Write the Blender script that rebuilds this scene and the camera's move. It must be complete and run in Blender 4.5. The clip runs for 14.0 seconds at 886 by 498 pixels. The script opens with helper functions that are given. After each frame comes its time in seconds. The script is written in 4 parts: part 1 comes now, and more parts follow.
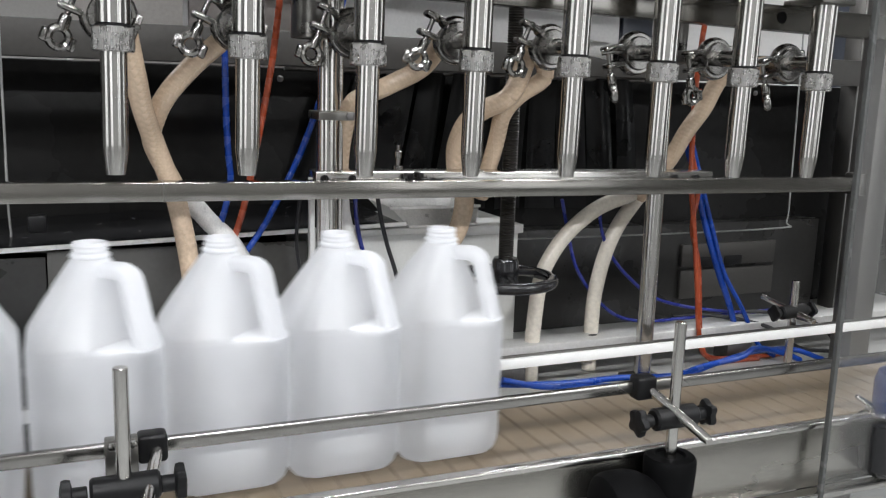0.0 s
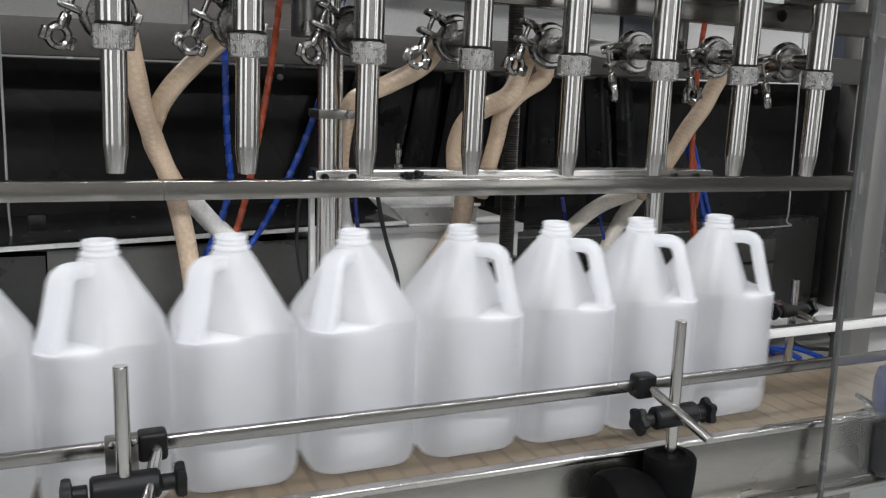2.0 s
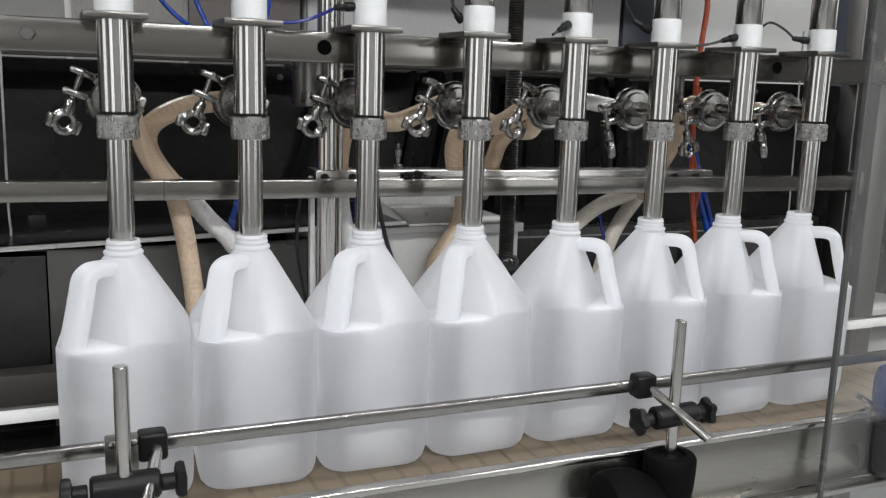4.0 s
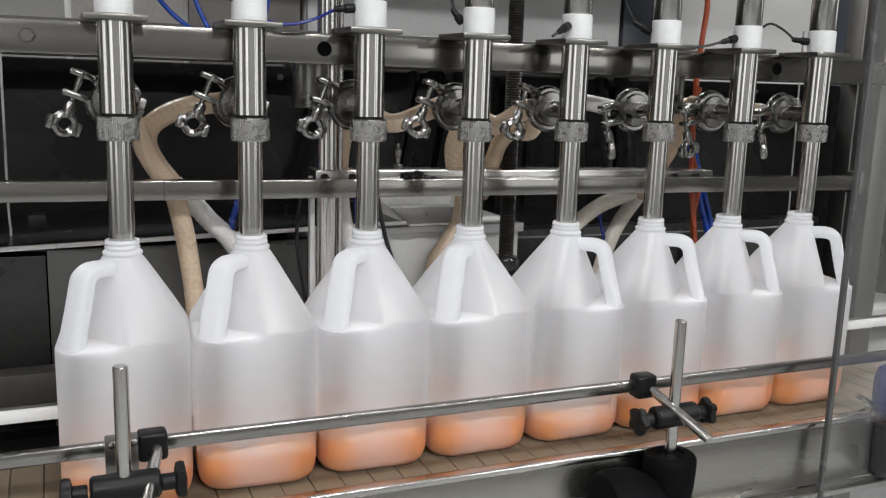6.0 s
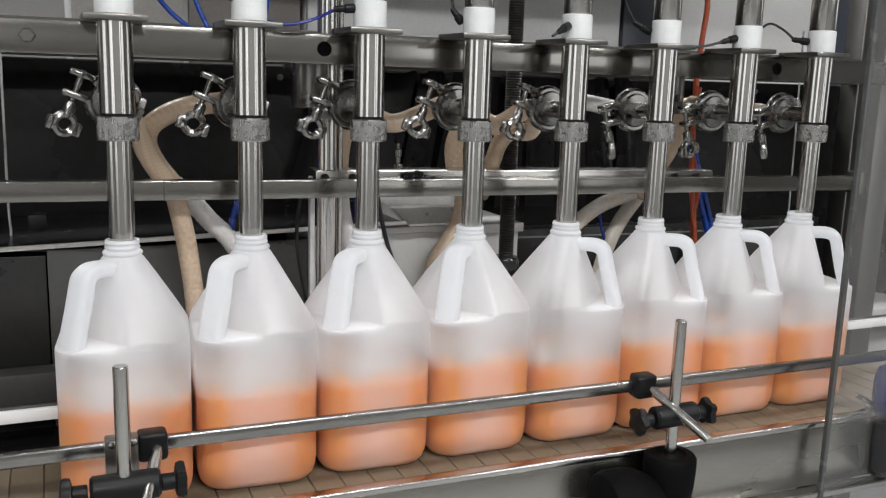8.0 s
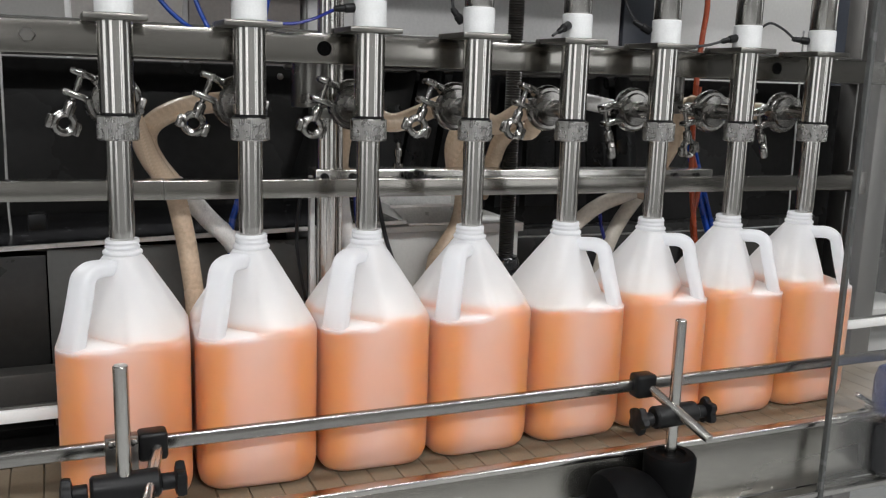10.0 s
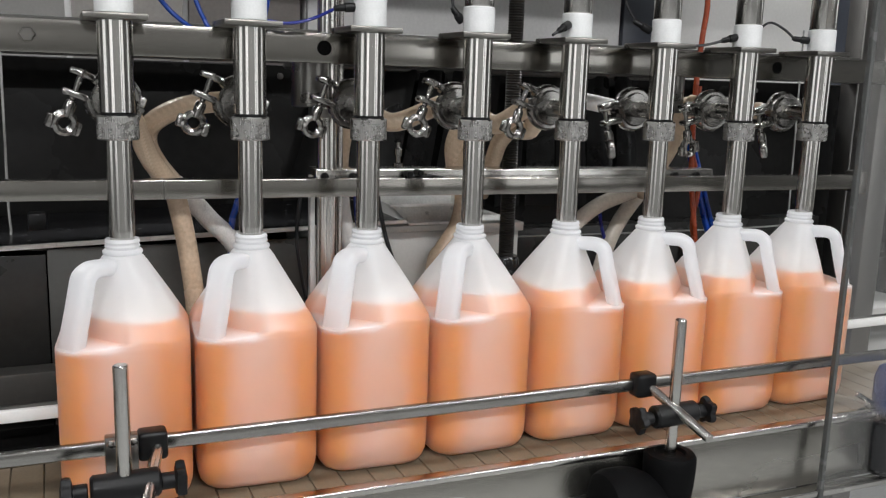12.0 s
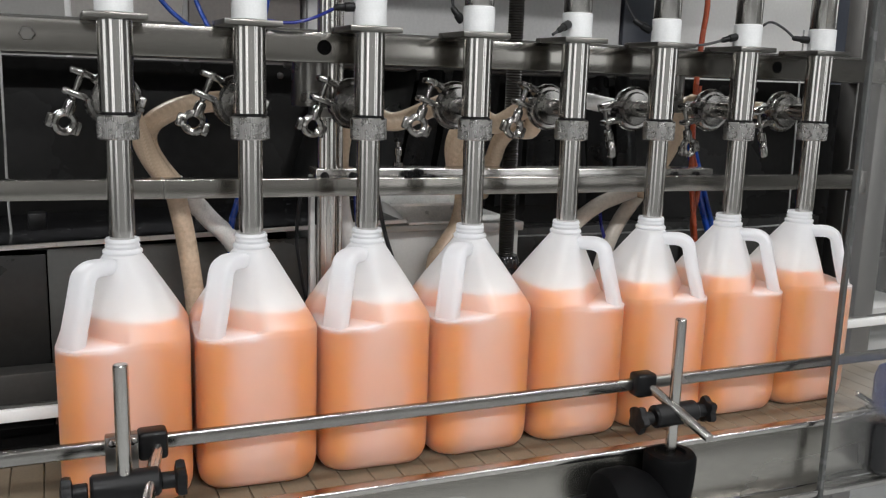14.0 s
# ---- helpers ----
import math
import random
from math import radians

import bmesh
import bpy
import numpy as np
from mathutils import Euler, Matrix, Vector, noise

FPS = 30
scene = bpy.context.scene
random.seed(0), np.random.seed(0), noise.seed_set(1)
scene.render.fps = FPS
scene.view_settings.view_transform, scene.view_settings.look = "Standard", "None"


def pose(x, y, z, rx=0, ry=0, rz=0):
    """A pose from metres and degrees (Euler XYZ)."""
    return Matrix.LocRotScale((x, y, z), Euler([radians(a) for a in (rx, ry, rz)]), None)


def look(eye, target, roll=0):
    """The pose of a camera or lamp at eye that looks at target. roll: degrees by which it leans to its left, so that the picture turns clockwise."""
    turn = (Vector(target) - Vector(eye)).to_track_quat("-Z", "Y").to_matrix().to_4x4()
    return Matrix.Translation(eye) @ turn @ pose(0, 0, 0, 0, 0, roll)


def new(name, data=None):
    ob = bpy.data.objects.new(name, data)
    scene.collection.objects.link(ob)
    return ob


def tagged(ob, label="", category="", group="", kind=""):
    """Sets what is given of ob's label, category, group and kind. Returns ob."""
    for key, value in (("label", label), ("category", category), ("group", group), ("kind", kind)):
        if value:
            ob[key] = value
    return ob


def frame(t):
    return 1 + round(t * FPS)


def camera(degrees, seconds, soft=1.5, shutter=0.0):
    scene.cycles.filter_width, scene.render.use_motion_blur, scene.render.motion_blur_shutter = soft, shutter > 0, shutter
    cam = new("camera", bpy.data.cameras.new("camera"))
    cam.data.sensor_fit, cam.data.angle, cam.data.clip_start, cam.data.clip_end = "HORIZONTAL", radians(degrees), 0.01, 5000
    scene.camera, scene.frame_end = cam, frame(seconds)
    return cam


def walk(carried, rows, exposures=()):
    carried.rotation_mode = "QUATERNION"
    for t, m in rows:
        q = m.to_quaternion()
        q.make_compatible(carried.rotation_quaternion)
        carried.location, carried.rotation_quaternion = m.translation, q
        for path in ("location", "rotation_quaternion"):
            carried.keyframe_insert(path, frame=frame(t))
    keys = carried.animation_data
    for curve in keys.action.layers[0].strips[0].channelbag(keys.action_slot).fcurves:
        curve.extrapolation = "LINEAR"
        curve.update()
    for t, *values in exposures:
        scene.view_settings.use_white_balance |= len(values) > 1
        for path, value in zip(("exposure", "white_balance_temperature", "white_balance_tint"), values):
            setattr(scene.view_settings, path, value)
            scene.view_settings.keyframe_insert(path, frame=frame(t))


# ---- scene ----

# The camera stands on a tripod before the filling line and nods by a tenth of a degree.
cam = camera(52.78, 14.0, soft=1.2, shutter=0.9)
EYE = Vector((-0.0719, -1.0853, 0.4977))


def view(nod):
    yaw, pitch = radians(23.886), radians(10.671 + nod)
    way = Vector((math.sin(yaw) * math.cos(pitch), math.cos(yaw) * math.cos(pitch), -math.sin(pitch)))
    return look(EYE, EYE + way, 1.778)


walk(cam, [(0.0, view(-0.095)), (1.0, view(-0.06)), (1.6, view(-0.01)), (3.0, view(0.0)), (8.0, view(0.0)), (10.5, view(0.035)),
           (11.8, view(0.05)), (12.6, view(0.1)), (14.0, view(0.09))],
     exposures=[(0.0, -0.1, 6400, 10), (0.6, -0.25, 6400, 10), (3.0, -0.29, 6400, 10), (5.3, -0.36, 6500, 10), (14.0, -0.36, 6500, 10)])

# ---- light: a factory hall under rows of ceiling tubes ----
world = bpy.data.worlds.new("hall_air")
scene.world = world
world.use_nodes = True
world.node_tree.nodes["Background"].inputs[0].default_value = (0.8, 0.85, 0.9, 1)
world.node_tree.nodes["Background"].inputs[1].default_value = 0.05
LAMPS = [(-1.6, -2.6), (0.4, -2.6), (2.4, -2.6), (-1.6, -0.9), (0.4, -0.9), (2.4, -0.9), (-1.0, 1.6), (1.4, 1.6), (3.4, 1.6)]
LAMP_POWER = {-2.6: 64, -0.9: 17, 1.6: 32}
for lx, ly in LAMPS:
    light = bpy.data.lights.new("tube_light", "AREA")
    light.shape, light.size, light.size_y, light.energy = "RECTANGLE", 1.2, 0.16, LAMP_POWER[ly]
    light.color = (0.985, 0.985, 0.99)
    lob = new("tube_light", light)
    lob.matrix_world = pose(lx, ly, 1.93)

# ---- materials ----


def nodes_of(name):
    m = bpy.data.materials.new(name)
    m.use_nodes = True
    t = m.node_tree
    return m, t, t.nodes["Principled BSDF"]


def noise_node(t, scale, detail=4.0, stretch=None):
    tc = t.nodes.new("ShaderNodeTexCoord")
    mp = t.nodes.new("ShaderNodeMapping")
    if stretch:
        mp.inputs["Scale"].default_value = stretch
    n = t.nodes.new("ShaderNodeTexNoise")
    n.inputs["Scale"].default_value = scale
    n.inputs["Detail"].default_value = detail
    t.links.new(tc.outputs["Object"], mp.inputs[0])
    t.links.new(mp.outputs[0], n.inputs["Vector"])
    return n


def ramp(t, src, stops):
    r = t.nodes.new("ShaderNodeValToRGB")
    while len(r.color_ramp.elements) < len(stops):
        r.color_ramp.elements.new(0.5)
    for e, (p, c) in zip(r.color_ramp.elements, stops):
        e.position, e.color = p, (*c, 1)
    t.links.new(src, r.inputs[0])
    return r.outputs[0]


def surface(name, color, rough=0.5, metal=0.0, vary=0.15, scale=20, fine=220, bump=0.05, stretch=None, rough_vary=0.1, spec=0.5):
    """A surface with two scales of variation in colour and gloss, and fine relief."""
    m, t, p = nodes_of(name)
    a, b = noise_node(t, scale, 5, stretch), noise_node(t, fine, 3, stretch)
    mix = t.nodes.new("ShaderNodeMath")
    mix.operation = "ADD"
    half = t.nodes.new("ShaderNodeMath")
    half.operation = "MULTIPLY"
    half.inputs[1].default_value = 0.5
    t.links.new(a.outputs[0], mix.inputs[0])
    t.links.new(b.outputs[0], mix.inputs[1])
    t.links.new(mix.outputs[0], half.inputs[0])
    lo = tuple(max(0, c * (1 - vary)) for c in color)
    hi = tuple(min(1, c * (1 + vary)) for c in color)
    t.links.new(ramp(t, half.outputs[0], [(0.3, lo), (0.7, hi)]), p.inputs["Base Color"])
    mr = t.nodes.new("ShaderNodeMapRange")
    mr.inputs[1].default_value, mr.inputs[2].default_value = 0.3, 0.7
    mr.inputs[3].default_value, mr.inputs[4].default_value = max(0.02, rough - rough_vary), min(1, rough + rough_vary)
    t.links.new(a.outputs[0], mr.inputs[0])
    t.links.new(mr.outputs[0], p.inputs["Roughness"])
    p.inputs["Metallic"].default_value = metal
    p.inputs["Specular IOR Level"].default_value = spec
    if bump:
        bn = t.nodes.new("ShaderNodeBump")
        bn.inputs["Strength"].default_value = bump
        bn.inputs["Distance"].default_value = 0.001
        t.links.new(b.outputs[0], bn.inputs["Height"])
        t.links.new(bn.outputs[0], p.inputs["Normal"])
    return m


STEEL = surface("brushed_steel", (0.215, 0.207, 0.194), 0.3, 1.0, 0.08, 30, 400, 0.05, (0.1, 1, 1), 0.05)
POLISHED = surface("polished_steel", (0.56, 0.545, 0.52), 0.2, 1.0, 0.04, 25, 300, 0.0, (0.12, 0.12, 1), 0.02)


def turned_steel(name, color, rough):
    """Lathe-turned steel: its fine rings draw the reflections out along the axis."""
    m = surface(name, color, rough, 1.0, 0.05, 25, 300, 0.0, (1, 1, 0.08), 0.02)
    t = m.node_tree
    p, tg = t.nodes["Principled BSDF"], t.nodes.new("ShaderNodeTangent")
    tg.direction_type, tg.axis = "RADIAL", "Z"
    t.links.new(tg.outputs[0], p.inputs["Tangent"])
    p.inputs["Anisotropic"].default_value = 0.85
    p.inputs["Anisotropic Rotation"].default_value = 0.25
    return m


TURNED = turned_steel("turned_steel", (0.56, 0.545, 0.52), 0.165)
BARSTEEL = surface("ground_bar_steel", (0.29, 0.278, 0.256), 0.18, 1.0, 0.1, 20, 300, 0.04, (0.1, 1, 1), 0.05)
CAST = surface("cast_steel", (0.27, 0.262, 0.25), 0.22, 1.0, 0.1, 60, 500, 0.05)
KNURL = surface("knurled_steel", (0.40, 0.39, 0.375), 0.27, 1.0, 0.2, 120, 900, 0.25)
SHEET = surface("sheet_steel", (0.42, 0.405, 0.37), 0.25, 1.0, 0.12, 6, 250, 0.05, (0.2, 1, 1))
DARKSTEEL = surface("dark_steel", (0.16, 0.155, 0.15), 0.4, 0.9, 0.25, 12, 200, 0.08)
SCREWSTEEL = surface("dark_screw_steel", (0.05, 0.047, 0.044), 0.38, 0.8, 0.25, 12, 200, 0.08)
BLACK = surface("black_plastic", (0.006, 0.006, 0.0065), 0.42, 0, 0.3, 40, 500, 0.12, spec=0.25)
RUBBER = surface("black_rubber", (0.004, 0.004, 0.0043), 0.6, 0, 0.3, 40, 500, 0.08, spec=0.05)
# edges coloured near white to stand in for lamps glinting on steel
EDGEGLINT = surface("glint_coloured_edge", (0.9, 0.89, 0.87), 0.3, 0.1, 0.08, 14, 160, 0.03)
BLACKGLOSS = surface("black_gloss_plastic", (0.012, 0.012, 0.013), 0.18, 0, 0.3, 40, 500, 0.03)
PANELBLACK = surface("black_panel", (0.0085, 0.0083, 0.008), 0.25, 0, 0.4, 4, 60, 0.03, spec=0.13)
WHITEPLASTIC = surface("white_plastic", (0.82, 0.82, 0.81), 0.4, 0, 0.04, 30, 300, 0.03)
HOSE = surface("silicone_hose", (0.54, 0.415, 0.30), 0.24, 0, 0.24, 14, 160, 0.05)
PALEHOSE = surface("pale_silicone_hose", (0.66, 0.61, 0.53), 0.22, 0, 0.18, 14, 160, 0.05)
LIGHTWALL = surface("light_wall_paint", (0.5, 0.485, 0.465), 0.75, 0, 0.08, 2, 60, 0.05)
BRAID = surface("braided_hose", (0.74, 0.73, 0.71), 0.35, 0, 0.2, 60, 420, 0.4)
BLUETUBE = surface("blue_tube", (0.005, 0.042, 0.27), 0.25, 0, 0.25, 15, 200, 0.02)
NAVYTUBE = surface("navy_tube", (0.02, 0.03, 0.22), 0.28, 0, 0.25, 15, 200, 0.02)
ORANGETUBE = surface("orange_tube", (0.29, 0.052, 0.019), 0.28, 0, 0.2, 15, 200, 0.02)
CABLE = surface("black_cable", (0.02, 0.02, 0.022), 0.45, 0, 0.2, 30, 300, 0.03)
GREYBOX = surface("grey_enamel", (0.62, 0.62, 0.60), 0.38, 0, 0.06, 9, 200, 0.03)
CURTAIN = surface("black_curtain_film", (0.008, 0.008, 0.008), 0.32, 0, 0.3, 8, 120, 0.05, spec=0.3)
RAILSTEEL = surface("worn_rail_steel", (0.33, 0.32, 0.305), 0.2, 1.0, 0.15, 14, 260, 0.06, (0.12, 1, 1), 0.08)
DIMGREY = surface("dull_grey_sheet", (0.062, 0.06, 0.056), 0.35, 0.1, 0.14, 6, 120, 0.04)
GALV = surface("galvanised_sheet", (0.56, 0.555, 0.54), 0.4, 0.35, 0.12, 14, 160, 0.05)
# lit copy of GALV: the tray's brightness is put into its colour
LITGALV = surface("lit_galvanised_sheet", (0.8, 0.795, 0.775), 0.35, 0.25, 0.14, 60, 300, 0.08)
PALEEDGE = surface("pale_cut_edge", (0.30, 0.30, 0.29), 0.3, 0, 0.1, 20, 200, 0.02)
SMOKED = surface("smoked_panel", (0.02, 0.0195, 0.0185), 0.3, 0, 0.3, 6, 90, 0.03, spec=0.35)
POSTSTEEL = surface("dull_post_steel", (0.15, 0.145, 0.138), 0.36, 0.9, 0.1, 10, 200, 0.04, (1, 1, 0.12), 0.05)
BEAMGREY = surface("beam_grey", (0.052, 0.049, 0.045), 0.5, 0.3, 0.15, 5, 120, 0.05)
CABINET = surface("cabinet_enamel", (0.68, 0.67, 0.66), 0.42, 0, 0.1, 3, 120, 0.03)
WHITEENAMEL = surface("white_enamel", (0.78, 0.765, 0.74), 0.4, 0, 0.06, 4, 120, 0.03)
SLATEENAMEL = surface("slate_enamel", (0.045, 0.052, 0.07), 0.45, 0, 0.15, 4, 120, 0.03)
# near-black without gloss: the shade inside a hole put into colour
HOLESHADE = surface("painted_hole_shade", (0.004, 0.004, 0.004), 0.9, 0, 0.3, 40, 300, 0.0, spec=0.0)
BUSHWHITE = surface("white_bushing_plastic", (0.66, 0.665, 0.665), 0.42, 0, 0.07, 60, 400, 0.04)
SLAT = surface("tan_belt_plastic", (0.178, 0.138, 0.094), 0.5, 0, 0.16, 18, 260, 0.08)
# unseen walls and ceiling: the hall's dimness is put into these darker colours
DIMWALL = surface("dimmed_wall_paint", (0.22, 0.22, 0.215), 0.8, 0, 0.06, 2, 60, 0.05)
CEIL = surface("ceiling_paint", (0.34, 0.34, 0.34), 0.85, 0, 0.04, 2, 60, 0.03)
FLOOR = surface("floor_coating", (0.33, 0.335, 0.33), 0.35, 0, 0.18, 3, 70, 0.05)


def glowing(name, color, strength):
    m, t, p = nodes_of(name)
    p.inputs["Emission Color"].default_value = (*color, 1)
    p.inputs["Emission Strength"].default_value = strength
    p.inputs["Base Color"].default_value = (0.8, 0.8, 0.8, 1)
    return m


TUBEGLOW = glowing("lamp_diffuser", (0.95, 0.985, 1.0), 6.0)


def clear_sheet(name, tint, share, rough=0.05):
    """Clear plastic sheet: mostly let through, with a glossy skin and a little haze."""
    m, t, p = nodes_of(name)
    p.inputs["Base Color"].default_value = (*tint, 1)
    p.inputs["Roughness"].default_value = rough
    tr = t.nodes.new("ShaderNodeBsdfTransparent")
    mx = t.nodes.new("ShaderNodeMixShader")
    n = noise_node(t, 6, 4)
    mr = t.nodes.new("ShaderNodeMapRange")
    mr.inputs[3].default_value, mr.inputs[4].default_value = share * 0.8, share * 1.2
    t.links.new(n.outputs[0], mr.inputs[0])
    t.links.new(mr.outputs[0], mx.inputs[0])
    t.links.new(tr.outputs[0], mx.inputs[1])
    t.links.new(p.outputs[0], mx.inputs[2])
    t.links.new(mx.outputs[0], t.nodes["Material Output"].inputs["Surface"])
    return m


ACRYLIC = clear_sheet("clear_acrylic", (0.55, 0.55, 0.53), 0.065)
BLUEBOWL = clear_sheet("blue_clear_bowl", (0.02, 0.045, 0.19), 0.75, 0.12)
ACRYLICEDGE = surface("acrylic_edge", (0.07, 0.072, 0.07), 0.2, 0, 0.2, 30, 200, 0.02)


def milky_plastic(name="milky_bottle_plastic", blown=False):
    """Natural milk-white bottle plastic: lets light in, shows what stands right behind it."""
    m, t, p = nodes_of(name)
    n, f = noise_node(t, 16, 5), noise_node(t, 140, 3)
    col = ramp(t, n.outputs[0], [(0.3, (0.935, 0.945, 0.965)), (0.7, (0.965, 0.97, 0.985))])
    t.links.new(col, p.inputs["Base Color"])
    p.inputs["Roughness"].default_value = 0.33
    p.inputs["Specular IOR Level"].default_value = 0.4
    bn = t.nodes.new("ShaderNodeBump")
    bn.inputs["Strength"].default_value, bn.inputs["Distance"].default_value = 0.12, 0.001
    t.links.new(n.outputs[0], bn.inputs["Height"])
    t.links.new(bn.outputs[0], p.inputs["Normal"])
    tl = t.nodes.new("ShaderNodeBsdfTranslucent")
    t.links.new(col, tl.inputs["Color"])
    tr = t.nodes.new("ShaderNodeBsdfTransparent")
    m1, m2 = t.nodes.new("ShaderNodeMixShader"), t.nodes.new("ShaderNodeMixShader")
    m1.inputs[0].default_value, m2.inputs[0].default_value = 0.62, 0.18
    if blown:
        # a blown wall is thick in the flat panels and stretched thin in the corners
        tc, sep = t.nodes.new("ShaderNodeTexCoord"), t.nodes.new("ShaderNodeSeparateXYZ")
        t.links.new(tc.outputs["Object"], sep.inputs[0])

        def calc(op, a, b):
            q = t.nodes.new("ShaderNodeMath")
            q.operation = op
            for k, v in ((0, a), (1, b)):
                if isinstance(v, (int, float)):
                    q.inputs[k].default_value = v
                else:
                    t.links.new(v, q.inputs[k])
            return q.outputs[0]
        xy = calc("ABSOLUTE", calc("MULTIPLY", sep.outputs["X"], sep.outputs["Y"]), 0)
        up = t.nodes.new("ShaderNodeMapRange")
        up.inputs[1].default_value, up.inputs[2].default_value = 0.02, 0.21
        up.inputs[3].default_value, up.inputs[4].default_value = 0.06, 0.07
        t.links.new(sep.outputs["Z"], up.inputs[0])
        # clearer corners also imitate the orange glow at the edges of filled jugs
        thin = calc("ADD", calc("MULTIPLY", calc("POWER", calc("MINIMUM", calc("MULTIPLY", xy, 1 / 0.0039), 1.0), 2.2), 0.2), up.outputs[0])
        streak = calc("MULTIPLY", calc("SUBTRACT", noise_node(t, 30, 4, (1, 1, 0.45)).outputs[0], 0.5), 0.12)
        thin = calc("ADD", thin, streak)
        # the ledge at the foot of the handle is pinched together and thick
        near = calc("SUBTRACT", 1.0, calc("MINIMUM", calc("MULTIPLY", calc("ABSOLUTE", calc("SUBTRACT", sep.outputs["Z"], 0.1925), 0), 110), 1.0))
        corner = calc("MINIMUM", calc("MAXIMUM", calc("MULTIPLY", calc("SUBTRACT", calc("MULTIPLY", calc("ADD", sep.outputs["X"], sep.outputs["Y"]), -1.0), 0.066), 60), 0.0), 1.0)
        thin = calc("SUBTRACT", thin, calc("MULTIPLY", calc("MULTIPLY", near, corner), 0.2))
        t.links.new(calc("MAXIMUM", calc("ADD", thin, 0.07), 0.03), m2.inputs[0])
        t.links.new(calc("MINIMUM", calc("ADD", calc("MULTIPLY", thin, 1.5), 0.57), 0.92), m1.inputs[0])
    t.links.new(p.outputs[0], m1.inputs[1])
    t.links.new(tl.outputs[0], m1.inputs[2])
    t.links.new(m1.outputs[0], m2.inputs[1])
    rf = t.nodes.new("ShaderNodeBsdfRefraction")
    rf.inputs["IOR"].default_value, rf.inputs["Roughness"].default_value = 1.12, 0.6
    m3 = t.nodes.new("ShaderNodeMixShader")
    m3.inputs[0].default_value = 0.6
    t.links.new(tr.outputs[0], m3.inputs[1])
    t.links.new(rf.outputs[0], m3.inputs[2])
    t.links.new(m3.outputs[0], m2.inputs[2])
    gl, m4 = t.nodes.new("ShaderNodeBsdfGlossy"), t.nodes.new("ShaderNodeMixShader")
    gl.inputs["Roughness"].default_value = 0.34
    m4.inputs[0].default_value = 0.045
    t.links.new(bn.outputs[0], gl.inputs["Normal"])
    t.links.new(m2.outputs[0], m4.inputs[1])
    t.links.new(gl.outputs[0], m4.inputs[2])
    t.links.new(m4.outputs[0], t.nodes["Material Output"].inputs["Surface"])
    return m


def orange_liquid():
    """Cloudy orange liquid, in which light spreads sideways."""
    m, t, p = nodes_of("orange_liquid")
    n = noise_node(t, 13, 6)
    col = ramp(t, n.outputs[0], [(0.32, (0.75, 0.192, 0.001)), (0.68, (0.78, 0.24, 0.004))])
    t.links.new(col, p.inputs["Base Color"])
    p.inputs["Roughness"].default_value = 0.5
    p.inputs["Specular IOR Level"].default_value = 0.1
    p.inputs["Subsurface Weight"].default_value = 0.7
    p.inputs["Subsurface Radius"].default_value = (1.0, 0.4, 0.1)
    p.inputs["Subsurface Scale"].default_value = 0.012
    return m


def loose_froth():
    """Bubbles and splashes on the wet wall, thinning out upwards."""
    m, t, p = nodes_of("loose_froth")
    n = noise_node(t, 45, 5)
    t.links.new(ramp(t, n.outputs[0], [(0.3, (0.84, 0.25, 0.01)), (0.7, (0.90, 0.40, 0.1))]), p.inputs["Base Color"])
    p.inputs["Roughness"].default_value = 0.6
    tc, sep = t.nodes.new("ShaderNodeTexCoord"), t.nodes.new("ShaderNodeSeparateXYZ")
    t.links.new(tc.outputs["Object"], sep.inputs[0])
    mr, add = t.nodes.new("ShaderNodeMapRange"), t.nodes.new("ShaderNodeMath")
    mr.inputs[1].default_value, mr.inputs[2].default_value = 0.0, 0.03
    mr.inputs[3].default_value, mr.inputs[4].default_value = 0.95, -0.5
    t.links.new(sep.outputs["Z"], mr.inputs[0])
    add.operation, add.use_clamp = "ADD", True
    t.links.new(mr.outputs[0], add.inputs[0])
    big = t.nodes.new("ShaderNodeMapRange")
    big.inputs[1].default_value, big.inputs[2].default_value = 0.3, 0.7
    big.inputs[3].default_value, big.inputs[4].default_value = -0.3, 0.55
    t.links.new(noise_node(t, 28, 5).outputs[0], big.inputs[0])
    t.links.new(big.outputs[0], add.inputs[1])
    tr, mx = t.nodes.new("ShaderNodeBsdfTransparent"), t.nodes.new("ShaderNodeMixShader")
    t.links.new(add.outputs[0], mx.inputs[0])
    t.links.new(tr.outputs[0], mx.inputs[1])
    t.links.new(p.outputs[0], mx.inputs[2])
    t.links.new(mx.outputs[0], t.nodes["Material Output"].inputs["Surface"])
    return m


LOOSEFROTH = loose_froth()
MILKY = milky_plastic()
MILKYWALL = milky_plastic("milky_blown_wall", True)
LIQUID = orange_liquid()
FROTH = surface("pale_froth", (0.92, 0.80, 0.70), 0.6, 0, 0.12, 40, 300, 0.1)

# ---- mesh tools ----


def finish(me, bm, mat, angle=38):
    bmesh.ops.recalc_face_normals(bm, faces=bm.faces)
    for f in bm.faces:
        f.smooth = True
    bm.to_mesh(me)
    bm.free()
    me.set_sharp_from_angle(angle=radians(angle))
    if mat:
        me.materials.append(mat)
    return me


def mesh_of(name, bm, mat, angle=38):
    return finish(bpy.data.meshes.new(name), bm, mat, angle)


def part(name, bm, material, parent, label="", m=None):
    """One mesh object under a thing or a part; bm may be a finished mesh that several share."""
    me = bm if isinstance(bm, bpy.types.Mesh) else mesh_of(name, bm, material)
    ob = new(name, me)
    ob.parent = parent
    if m is not None:
        ob.matrix_basis = m
    if label:
        tagged(ob, label)
    return ob


